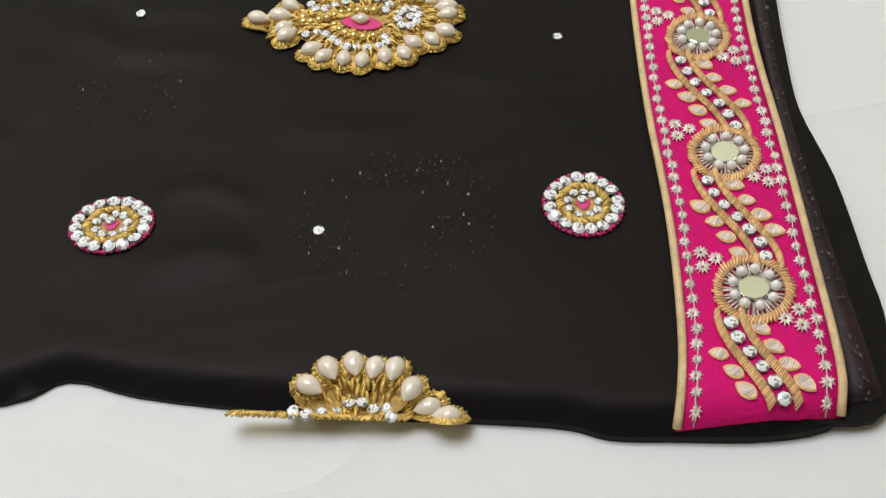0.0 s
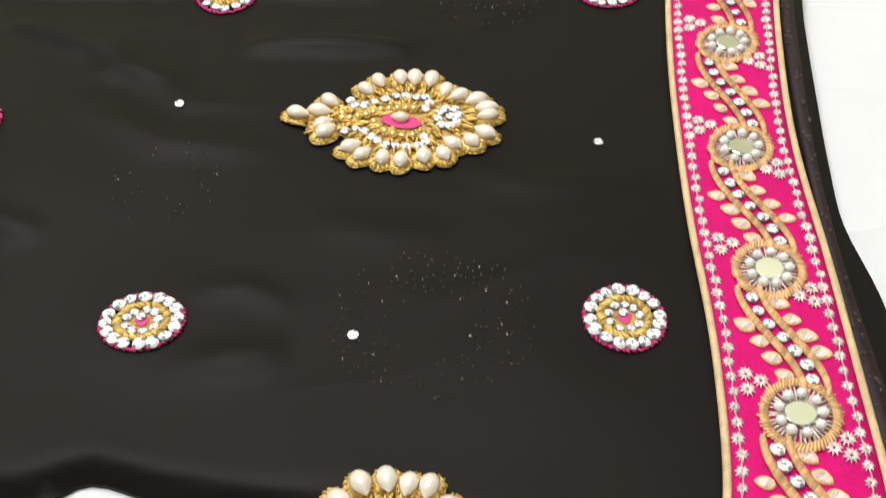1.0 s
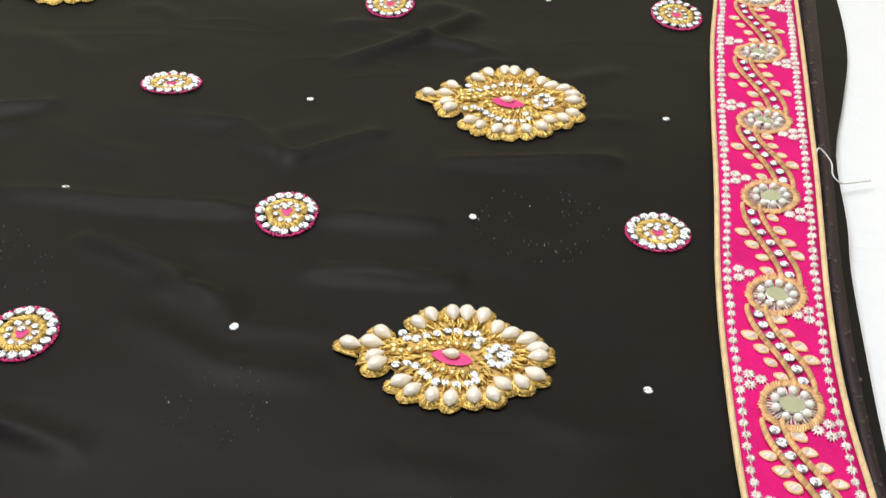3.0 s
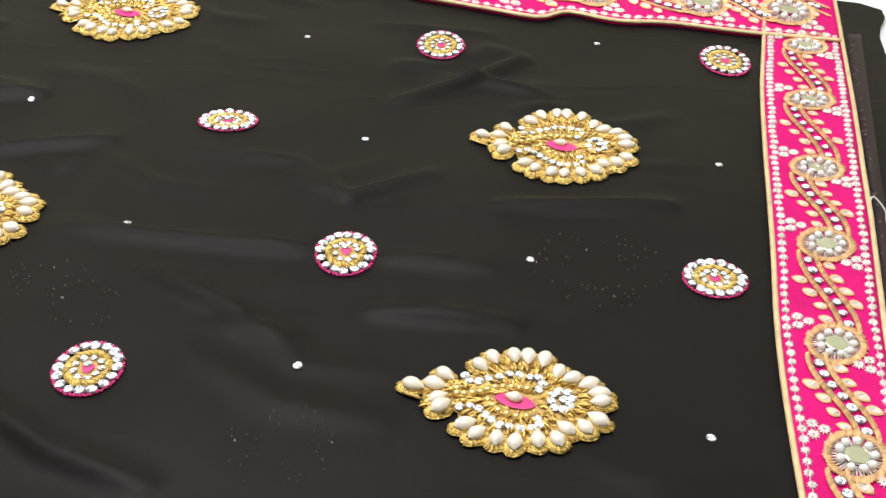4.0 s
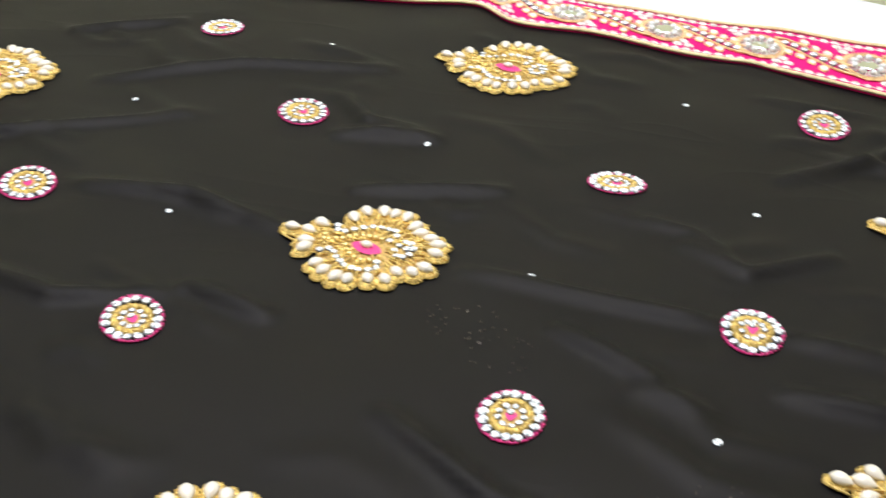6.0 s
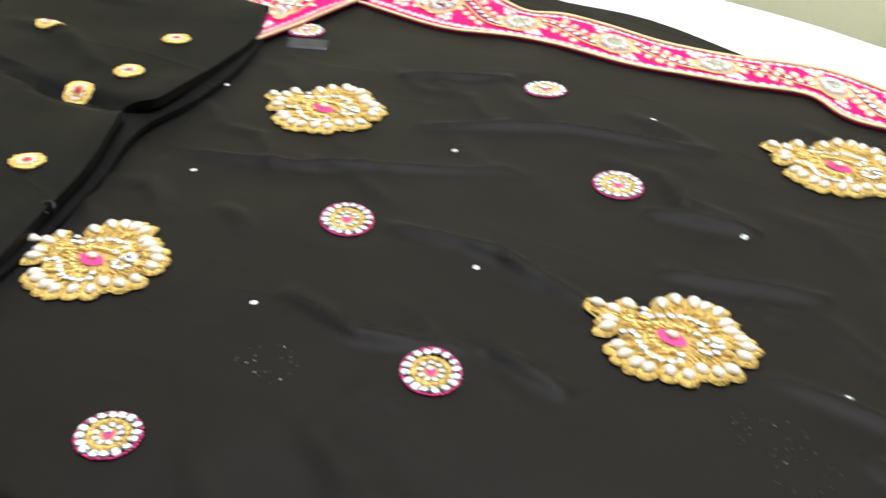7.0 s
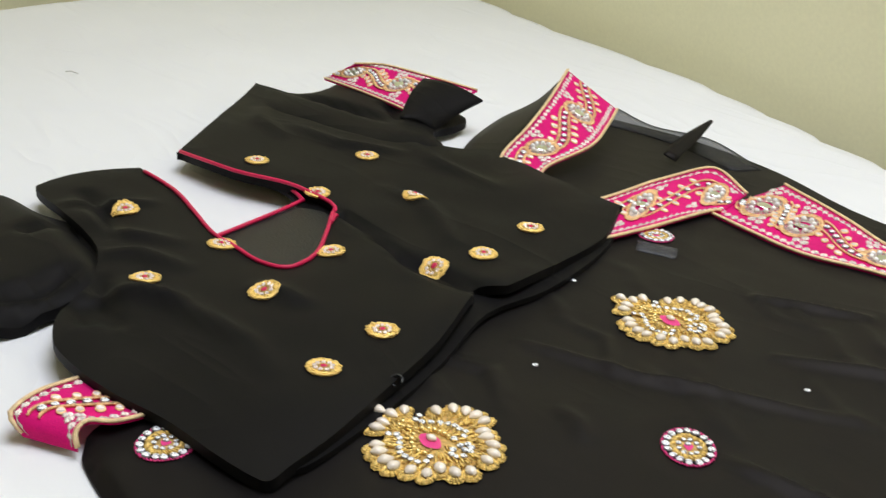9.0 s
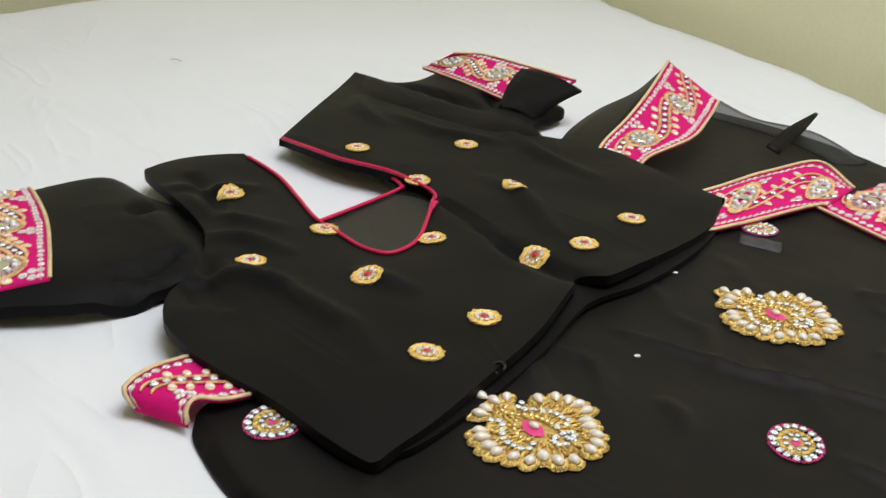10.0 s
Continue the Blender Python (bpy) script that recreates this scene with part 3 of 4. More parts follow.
# the paisley's plan: drop pearls round it, two rows of stones, two rows of beads
DROPS = [(-.276, .347), (-.182, .451), (-.047, .482), (.054, .461), (.175, .434), (.273, .295), (.352, .223), (.468, .157), (.541, .068), (.546, -.036), (.525, -.232), (.430, -.305),
         (.310, -.325), (.254, -.429), (.130, -.443), (-.014, -.470), (-.119, -.450), (-.251, -.388), (-.333, -.315), (-.505, -.125), (-.535, -.030), (-.564, .115), (-.503, .233), (-.70, .109)]
UPPER_STONES = [(-.36, .24), (-.33, .155), (-.27, .17), (-.16, .225), (-.03, .275), (.05, .235), (.115, .25), (.165, .165), (.13, .095)]
LOWER_STONES = [(-.38, -.12), (-.30, -.10), (-.22, -.18), (-.125, -.285), (0, -.325), (.08, -.325), (.15, -.29), (.13, -.22)]
UPPER_BEADS = [(-.41, .085), (-.40, .02), (-.33, .035), (-.25, .055), (-.153, .112), (-.03, .115), (.06, .10)]
LOWER_BEADS = [(-.20, -.03), (-.16, -.10), (-.112, -.155), (-.055, -.186), (0, -.207), (.06, -.20)]


def paisley(x, y, length=1.4, cross=1.2, turn=0.0, cut=None, seed=0):
    """A large paisley: a gold wire ground edged with drop pearls, with rows of stones round a pink eye."""
    rng = random.Random(seed)
    c, s = math.cos(turn), math.sin(turn)
    ax, ay = length / 1.4, cross / 1.2

    def put(u, v):
        u, v = (u + 0.025) * ax, (v + 0.10 * u) * ay
        return x + u * c - v * s, y + u * s + v * c

    def open_to(u, v):
        return cut is None or put(u, v)[1] > cut

    def high(u, v, up):
        px, py = put(u, v)
        return (px, py, float(sari_height(px, py)) + up)

    drops = []
    for u, v in DROPS:
        if cut is not None and -0.65 < u < -0.45:
            continue
        a = math.atan2(v, u - 0.05) if u > -0.45 else math.atan2(v - 0.05, u + 0.30)
        drops.append((u + rng.uniform(-.010, .010), v + rng.uniform(-.010, .010), a + rng.uniform(-0.3, 0.3)))
    ground, pieces = [], []

    def strand(points, radius=0.0082):
        pieces.append(tube_data(points, radius, 4))

    # the ground, and one petal of coiled wire for each drop
    disc, n = [high(0.02, 0.0, 0.028)], 32
    for r in (0.5, 1.0):
        for k in range(n):
            a = 2 * math.pi * k / n
            w = 1 + 0.03 * rng.uniform(-1, 1)
            disc.append(high(0.04 + 0.46 * r * w * math.cos(a), 0.42 * r * w * math.sin(a) * (1 - 0.22 * math.cos(a)), 0.028 if r < 1 else 0.010))
    faces = [(0, 1 + k, 1 + (k + 1) % n) for k in range(n)] + [(1 + k, 1 + n + k, 1 + n + (k + 1) % n, 1 + (k + 1) % n) for k in range(n)]
    ground.append((disc, [f for f in faces if cut is None or all(disc[i][1] > cut for i in f)]))
    if cut is None:
        tail = [high(-0.34 - 0.056 * k, w * (0.21 - 0.032 * k) + 0.01 + 0.014 * k, 0.022) for k in range(7) for w in (-1, 0, 1)]
        ground.append((tail, [(3 * k + j, 3 * k + j + 1, 3 * k + j + 4, 3 * k + j + 3) for k in range(6) for j in range(2)]))
    for u, v, a in drops:
        if not open_to(u, v):
            continue
        m, petal, ca, sa = 12, [], math.cos(a), math.sin(a)
        for f, up in ((0.0, 0.02), (1.0, 0.006)):
            for k in range(m):
                b = 2 * math.pi * k / m
                lu, lv = f * 0.098 * math.cos(b) + 0.012, f * 0.074 * math.sin(b)
                petal.append(high(u + lu * ca - lv * sa, v + lu * sa + lv * ca, up))
        ground.append((petal, [(k, m + k, m + (k + 1) % m, (k + 1) % m) for k in range(m)]))
        for ring, rr in ((0, 0.094), (0.8, 0.082), (1.6, 0.068)):
            loop = []
            for b in np.linspace(0, 2 * math.pi, 15):
                w = rr * (1 + 0.07 * rng.uniform(-1, 1))
                lu, lv = w * 1.06 * math.cos(b) + 0.014, w * 0.82 * math.sin(b)
                loop.append(high(u + lu * ca - lv * sa, v + lu * sa + lv * ca, 0.012 + 0.012 * ring + rng.uniform(0, 0.006)))
            strand(loop)
        for k in range(18):
            b = 2 * math.pi * (k + rng.random()) / 18
            line = []
            for w, e in ((0.050, 0.0), (0.076, 0.12), (0.102, 0.20)):
                lu, lv = w * 1.06 * math.cos(b + e) + 0.014, w * 0.84 * math.sin(b + e)
                line.append(high(u + lu * ca - lv * sa, v + lu * sa + lv * ca, 0.046 - 0.5 * (w - 0.050)))
            strand(line, 0.0075)
    if cut is None:
        for v0 in (-0.05, 0.0, 0.05, 0.1):
            strand([high(-0.64, v0 + 0.04, 0.02), high(-0.74, 0.5 * v0 + 0.06, 0.025), high(-0.815, 0.095, 0.012)], 0.012)
    else:
        # the braid along the folded edge
        for k in range(34):
            u = -0.66 + 0.028 * k
            v = (cut + 0.012 - y - u * ax * s) / (ay * c) - 0.10 * u
            strand([high(u - 0.03, v - 0.01, 0.02), high(u, v + 0.02, 0.036), high(u + 0.03, v + 0.06, 0.02)], 0.010)
    # short wire coils that fill the ground between the rows
    for k in range(460):
        a, r = rng.uniform(0, 6.28), math.sqrt(rng.uniform(0.06, 1))
        u, v = 0.04 + 0.44 * r * math.cos(a), 0.40 * r * math.sin(a)
        if k % 6 == 0:
            u, v = rng.uniform(-0.62, -0.36), rng.uniform(-0.12, 0.18)
        if open_to(u, v) and abs(u - 0.285) + abs(v + 0.02) > 0.09 and abs(u + 0.02) / 0.19 + abs(v + 0.035 + 0.3 * (u + 0.02)) / 0.13 > 1:
            b, l = a + rng.uniform(-0.35, 0.35), rng.uniform(0.022, 0.042)
            strand([high(u + l * t * math.cos(b), v + l * t * math.sin(b), 0.030 + 0.016 * (1 - t * t)) for t in (-1, -0.3, 0.4, 1)], 0.0078)
    motif = part("paisley_motif", join("paisley_motif", pieces), GOLD, sari, "large gold wire paisley set with cream drop pearls")
    part("thread_ground", join("thread_ground", ground), GOLD_GROUND, motif, "dull gold thread ground")
    slope = slope_of(sari_height, x, y)
    for u, v, a in drops:
        if open_to(u, v):
            px, py, pz = high(u, v, 0.028)
            part("drop_pearl", DROP, PEARL, motif, "", seat(px, py, pz, a + turn, rng.uniform(0.98, 1.13), slope))
    stones = [tuple(p) for row in (UPPER_STONES, LOWER_STONES) for p in evenly(glide(row, 8), 11)[0]]
    stones += [(0.285 + 0.072 * math.cos(k * 0.785 + 0.2), -0.015 + 0.098 * math.sin(k * 0.785 + 0.2)) for k in range(8)] + [(0.305, 0.0)]
    for u, v in stones:
        if open_to(u, v):
            px, py, pz = high(u + rng.uniform(-.006, .006), v + rng.uniform(-.008, .008), 0.036)
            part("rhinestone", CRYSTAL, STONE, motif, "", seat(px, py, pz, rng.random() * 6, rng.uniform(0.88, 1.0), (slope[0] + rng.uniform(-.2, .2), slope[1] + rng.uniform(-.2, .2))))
    for u, v in [tuple(p) for row, count in ((UPPER_BEADS, 11), (LOWER_BEADS, 6)) for p in evenly(glide(row, 8), count)[0]]:
        if open_to(u, v):
            px, py, pz = high(u, v, 0.034)
            part("gold_bead", BEAD, GOLD_BEAD, motif, "", seat(px, py, pz, 0, rng.uniform(0.82, 1.0), slope))
    if cut is None:
        eye = []
        for b in np.linspace(0, 2 * math.pi, 18, endpoint=False):
            p, q = 0.138 * math.cos(b), 0.080 * math.sin(b) * abs(math.sin(b)) ** 0.35
            eye.append(high(-0.02 + p, -0.035 + q - 0.30 * p, 0.042))
        part("pink_eye", join("pink_eye", [(eye + [high(-0.02, -0.035, 0.050)], [(k, (k + 1) % 18, 18) for k in range(18)])]), PINK_THREAD, motif, "bright pink thread eye")
        px, py, pz = high(-0.03, -0.015, 0.040)
        part("drop_pearl", DROP, PEARL, motif, "", seat(px, py, pz, turn - 0.2, 0.84, slope))
    return motif


def rosette(x, y, sx=1.0, sy=1.0, turn=0.0, seed=0):
    """A round motif: pink braided rim, a ring of stones, slanting gold coils and a small centre."""
    rng = random.Random(seed + 900)

    def high(r, a, up):
        u, v = 1.04 * r * math.cos(a) * sx, 1.04 * r * math.sin(a) * sy
        px, py = x + u * math.cos(turn) - v * math.sin(turn), y + u * math.sin(turn) + v * math.cos(turn)
        return (px, py, float(sari_height(px, py)) + up)

    rim = [tube_data([high(0.209 + 0.006 * math.sin(32 * b), b, 0.008) for b in np.linspace(0, 2 * math.pi, 97)], 0.009, 4, 0.8)]
    for k in range(44):
        b = 2 * math.pi * (k + rng.uniform(-0.2, 0.2)) / 44
        rim.append(tube_data([high(0.198, b, 0.010), high(0.216, b + 0.05, 0.018), high(0.220 + rng.uniform(-.006, .004), b + 0.09, 0.006)], 0.009, 4))
    motif = part("rosette_motif", join("rosette_motif", rim), PINK_THREAD, sari, "round rosette of clear stones with a pink thread rim")
    gold = [tube_data([high(r, b, 0.014) for b in np.linspace(0, 2 * math.pi, 37)], 0.008, 4) for r in (0.142, 0.108)]
    for k in range(58):
        b = 2 * math.pi * (k + rng.uniform(-0.3, 0.3)) / 58
        r = rng.uniform(-0.008, 0.008)
        gold.append(tube_data([high(0.104 + r, b, 0.018), high(0.126 + r, b + 0.12, 0.030), high(0.150 + r, b + 0.22, 0.016)], 0.0085, 4))
    part("gold_coil", join("gold_coil", gold), GOLD, motif, "ring of slanting gold wire coils")
    slope = slope_of(sari_height, x, y)
    for r, count, size in ((0.182, 16, 1.13), (0.082, 9, 0.76)):
        for k in range(count):
            a = 2 * math.pi * (k + rng.uniform(-0.1, 0.1)) / count
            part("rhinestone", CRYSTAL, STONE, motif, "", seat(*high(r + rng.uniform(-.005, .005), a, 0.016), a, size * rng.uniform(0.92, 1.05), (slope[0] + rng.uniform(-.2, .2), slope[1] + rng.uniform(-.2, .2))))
    bed_disc = [high(0.148, a, 0.008) for a in np.linspace(0, 2 * math.pi, 20, endpoint=False)]
    part("thread_ground", join("thread_ground", [(bed_disc + [high(0, 0, 0.012)], [(k, (k + 1) % 20, 20) for k in range(20)])]), GOLD_GROUND, motif, "dull gold thread ground")
    patch = [high(0.038 * (1 + 0.15 * math.sin(3 * a)), a, 0.018) for a in np.linspace(0, 2 * math.pi, 12, endpoint=False)]
    part("pink_centre", join("pink_centre", [(patch + [high(0, 0, 0.026)], [(k, (k + 1) % 12, 12) for k in range(12)])]), PINK_THREAD, motif, "pink thread centre")
    part("rhinestone", CRYSTAL, STONE, motif, "", seat(*high(0.022, 1.8, 0.024), 0, 0.8, slope))


for n, row in enumerate(PAISLEYS):
    paisley(*row, seed=n)
paisley(-0.41, 3.70, 1.26, 0.9, -0.07, cut=3.80, seed=11)
for n, (x, y, sx, sy) in enumerate(ROSETTES):
    rosette(x, y, sx, sy, 0.75 if x < -5.5 else 0.12, seed=n)
for n, (x, y) in enumerate([(-1.94, 6.74), (0.7, 6.55), (-0.66, 4.95), (-3.58, 8.15), (-0.51, 8.18), (-2.03, 9.76), (1.01, 9.81), (-5.12, 9.94), (-2.95, 11.62), (-0.03, 12.13), (-6.89, 11.66), (-11.26, 9.53), (-8.21, 9.76), (-9.96, 7.78), (-6.74, 7.99), (-8.88, 4.28), (-7.84, 6.43)]):
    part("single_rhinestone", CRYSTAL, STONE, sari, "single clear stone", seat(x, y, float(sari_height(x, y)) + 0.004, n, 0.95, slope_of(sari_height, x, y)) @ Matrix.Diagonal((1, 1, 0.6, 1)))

# ---- the sari's borders ----
right_strip = Ribbon([(1.10, 3.76), (1.17, 4.22), (1.20, 4.95), (1.18, 5.8), (1.19, 6.85), (1.24, 7.8), (1.31, 8.6), (1.42, 10.05), (1.53, 11.25), (1.70, 12.55), (1.86, 13.8)],
                     [(1.88, 3.83), (1.91, 4.15), (1.91, 4.75), (1.90, 5.66), (1.89, 6.6), (1.97, 7.6), (2.08, 8.5), (2.22, 9.8), (2.38, 11.3), (2.52, 12.6), (2.64, 13.85)], 0.022, sari_height)
border(sari, right_strip, [right_strip.near(x, y) for x, y in ((1.55, 4.51), (1.55, 5.46), (1.55, 6.45), (1.6, 7.55), (1.72, 8.75), (1.83, 9.88), (1.95, 11.12), (2.1, 12.4))], seed=1, last=right_strip.near(2.1, 12.75))
far_strip = Ribbon([(2.5, 12.58), (1.7, 12.6), (1.2, 12.65), (0.7, 12.68), (0.2, 12.64), (-0.35, 12.78), (-0.65, 12.58), (-1.2, 12.67), (-1.82, 12.77), (-3.0, 12.9), (-4.3, 13.10), (-5.2, 13.1), (-5.85, 13.5), (-6.8, 13.22), (-8.0, 13.0), (-9.4, 12.97), (-10.3, 12.65), (-11.2, 12.68), (-11.95, 12.72)],
                   [(2.66, 13.92), (1.9, 14.05), (1.4, 14.06), (0.7, 13.98), (0.2, 13.95), (-0.35, 13.95), (-0.8, 13.95), (-1.4, 13.95), (-2.0, 13.97), (-3.0, 14.0), (-4.0, 14.05), (-5.0, 14.2), (-5.95, 14.45), (-7.0, 14.1), (-8.1, 14.02), (-9.35, 14.15), (-9.95, 13.92), (-10.8, 14.25), (-12.2, 14.72)], 0.034, sari_height, 260)
border(sari, far_strip, [far_strip.near(x, 13.4) for x in (2.1, 1.14, -0.04, -1.21, -2.38, -3.52, -4.65, -5.85, -6.98, -8.3, -9.64, -11.02)] + [far_strip.length - 0.34], -1, seed=2, first=0.1)
turned = Ribbon([(-11.86, 12.85), (-11.92, 12.68), (-11.87, 11.64), (-11.88, 10.65), (-12.0, 9.6)], [(-12.15, 13.75), (-13.15, 14.2), (-13.14, 13.02), (-12.94, 11.88), (-12.9, 10.8)], 0.07, sari_height)
border(sari, turned, [turned.near(-12.5, 13.2), turned.near(-12.5, 11.75)], 1, seed=3)
# the folded-back end, its border standing up
upright = Ribbon([(-14.35, 10.7, 0.12), (-14.6, 11.1, 0.2), (-14.96, 11.58, 0.3), (-15.22, 12.22, 0.5), (-15.64, 13.02, 0.75), (-16.39, 14.09, 0.95)],
                 [(-13.8, 11.0, 0.12), (-14.0, 11.4, 0.18), (-14.22, 11.81, 0.25), (-14.4, 12.81, 0.35), (-14.89, 13.64, 0.42), (-15.35, 14.31, 0.5)], 0.0)
border(sari, upright, [upright.near(-14.8, 12.0), upright.near(-15.25, 13.3)], 1, seed=4)
back_end = Ribbon([(-15.4, 11.0, 0.05), (-16.2, 11.9, 0.05), (-17.0, 13.2, 0.05), (-17.2, 14.2, 0.2), (-16.7, 14.25, 0.7)], [(-14.3, 10.8, 0.12), (-14.9, 11.58, 0.28), (-15.2, 12.22, 0.47), (-15.62, 13.02, 0.72), (-16.37, 14.09, 0.92)])
part("folded_end", strip_mesh("folded_end", back_end, 24, 5, -back_end.width / 2, back_end.width / 2), CHIFFON, sari, "black chiffon folded back behind its border")
flap = Ribbon([(-13.2, 14.7, 0.05), (-14.2, 14.9, 0.06), (-15.2, 14.8, 0.08), (-15.9, 14.5, 0.1)], [(-13.0, 15.2, 0.05), (-14.1, 15.25, 0.22), (-15.2, 15.1, 0.16), (-15.9, 14.95, 0.3)])
part("organza_edge", strip_mesh("organza_edge", flap, 20, 4, -flap.width / 2, flap.width / 2), SHEER, sari, "sheer black edge standing up")
tip = Ribbon([(-13.98, 14.0, 0.20), (-14.12, 14.35, 0.27), (-14.24, 14.81, 0.35), (-14.41, 15.57, 0.43)], [(-13.80, 14.1, 0.12), (-13.94, 14.48, 0.20), (-14.08, 14.92, 0.29), (-14.38, 15.60, 0.41)])
part("folded_tip", strip_mesh("folded_tip", tip, 10, 3, -tip.width / 2, tip.width / 2), CHIFFON, sari, "upturned black tip")
# the short piece of border that shows at the other end
short_piece = Ribbon([(-12.11, 4.59, 0.05), (-11.87, 4.04, 0.12), (-11.71, 3.56, 0.18), (-11.49, 3.25, 0.2), (-11.41, 3.21, 0.14), (-11.33, 3.27, 0.04)],
                     [(-11.19, 4.69, 0.05), (-10.97, 4.32, 0.12), (-10.89, 3.92, 0.18), (-10.99, 3.71, 0.2), (-10.96, 3.59, 0.14), (-10.87, 3.57, 0.04)], 0.02)
border(sari, short_piece, [short_piece.near(-11.5, 4.4), short_piece.near(-11.5, 4.4) + 1.15], 1, seed=5, first=0.1)

# dull gold stitching and the border that show through the lower layer beside the pink band
rng = random.Random(21)
glints = []
for k in range(140):
    y = 3.9 + 9.5 * rng.random() ** 1.3
    x = float(np.interp(y, (3.8, 6, 8, 9.5, 13.5), (2.04, 1.99, 2.10, 2.28, 2.75))) + rng.uniform(-0.04, 0.02)
    glints.append(floret(x, y, rng.uniform(0.006, 0.015), 0.045, 4, rng.random()))
tagged(part("dull_stitching", join("dull_stitching", glints), DULL, sari, "dull gold stitching seen through the sheer layer"), kind="stuff")
seam_strip = Ribbon([(1.94, 3.9), (1.95, 6), (2.04, 7.8), (2.24, 9.4), (2.6, 13)], [(2.10, 3.95), (2.02, 6), (2.14, 7.8), (2.34, 9.4), (2.8, 13)], 0.012, under_height)
part("hidden_border", strip_mesh("hidden_border", seam_strip, 60, 2, -seam_strip.width / 2, seam_strip.width / 2), MAROON, sari, "maroon glimpse of the border below")
ghost, bright = [], []
for cx, cy, r, count in ((-0.25, 5.05, 0.55, 190), (0.0, 8.2, 0.5, 60), (-3.55, 8.05 - 0.9, 0.3, 25), (-1.9, 6.05, 0.35, 40), (-3.9, 7.4, 0.3, 25), (-7.2, 5.9, 0.25, 25)):
    for k in range(count):
        a, q = rng.uniform(0, 6.28), r * math.sqrt(rng.uniform(0.15, 1))
        x, y = cx + q * math.cos(a), cy + q * 0.95 * math.sin(a)
        (bright if rng.random() < 0.10 else ghost).append(floret(x, y, rng.uniform(0.003, 0.008), float(sari_height(x, y)) + 0.001, 4, rng.random()))
tagged(part("glint_stitching", join("glint_stitching", ghost), DULL, sari, "faint glints of stitching below the chiffon"), kind="stuff")
tag = Ribbon([(-11.75, 11.1), (-11.3, 11.35)], [(-11.55, 10.85), (-11.1, 11.1)], 0.012, sari_height)
part("sheer_patch", strip_mesh("sheer_patch", tag, 8, 4, -tag.width / 2, tag.width / 2), PATCH, sari, "small greyish sheer patch")

tagged(part("bright_stitching", join("bright_stitching", bright), SILVER, sari, "pinpoint silver glints in the chiffon"), kind="stuff")

# ---- the blouse ----
blouse = thing("blouse", "black blouse with red piping and gold medallions, lying flat", "blouse")
FRONT = [(-15.66, 6.60), (-14.85, 6.5), (-14.11, 6.39), (-13.61, 6.43), (-13.13, 6.47), (-12.82, 6.65), (-13.01, 7.1), (-13.47, 7.54), (-14.16, 8.09), (-15.02, 8.01), (-15.9, 7.57), (-17.0, 7.36), (-17.2, 7.40),
         (-18.2, 8.42), (-19.8, 9.95), (-19.8, 10.1), (-18.6, 10.4), (-17.4, 10.6), (-15.7, 11.0), (-15.13, 11.5), (-13.55, 11.45), (-12.5, 11.45), (-12.38, 11.38), (-11.76, 10.47), (-11.36, 9.2), (-11.16, 8.5), (-11.2, 8.32), (-11.42, 8.16), (-11.22, 8.0), (-10.97, 7.68), (-10.54, 7.04), (-10.16, 6.3), (-9.7, 5.33), (-9.52, 4.8), (-9.43, 4.56), (-9.55, 4.47),
         (-10.01, 4.36), (-10.67, 4.24), (-11.3, 4.03), (-11.96, 3.92), (-12.47, 3.93), (-12.99, 4.19), (-13.5, 4.68), (-14.35, 5.08), (-15.5, 5.12), (-16.5, 5.13), (-16.72, 5.3), (-16.86, 5.7), (-16.84, 6.1), (-16.70, 6.52), (-16.6, 6.58)]
FRONT_EDGE = glide(FRONT, 4, True)
HEM = [(-11.76, 10.47), (-11.3, 9.2), (-11.18, 8.05), (-10.54, 7.04), (-10.16, 6.3), (-9.7, 5.33)]
PANEL = [(-14.1, 8.05), (-13.2, 8.0), (-12.3, 7.9), (-11.2, 8.0)]
DART = [[(-15.9, 5.1), (-15.5, 5.6), (-15.3, 6.3)], [(-13.3, 4.4), (-13.0, 4.9), (-12.4, 5.3)], [(-14.2, 4.9), (-13.9, 5.4), (-13.2, 5.7)], [(-16.2, 10.6), (-15.0, 10.3), (-13.6, 10.4)], [(-18.6, 9.4), (-17.8, 9.0), (-16.8, 8.9)], [(-13.6, 4.8), (-12.6, 5.2), (-11.4, 5.4), (-10.6, 5.3)], [(-12.6, 6.1), (-11.7, 6.3)], [(-14.6, 9.0), (-13.6, 9.1), (-12.3, 8.6)], [(-17.5, 9.3), (-16.3, 9.5), (-15.4, 10.2)], [(-15.6, 5.2), (-14.6, 5.4), (-13.9, 6.0)]]

TUCKS = [[(-16.2, 5.6), (-15.3, 5.55), (-14.4, 5.3)], [(-13.6, 4.85), (-13.0, 4.6), (-12.3, 4.5)], [(-13.2, 4.45), (-12.5, 4.3)], [(-12.6, 7.9), (-11.8, 8.06), (-11.0, 8.2)], [(-18.6, 9.9), (-17.2, 10.0), (-15.9, 10.6)]]


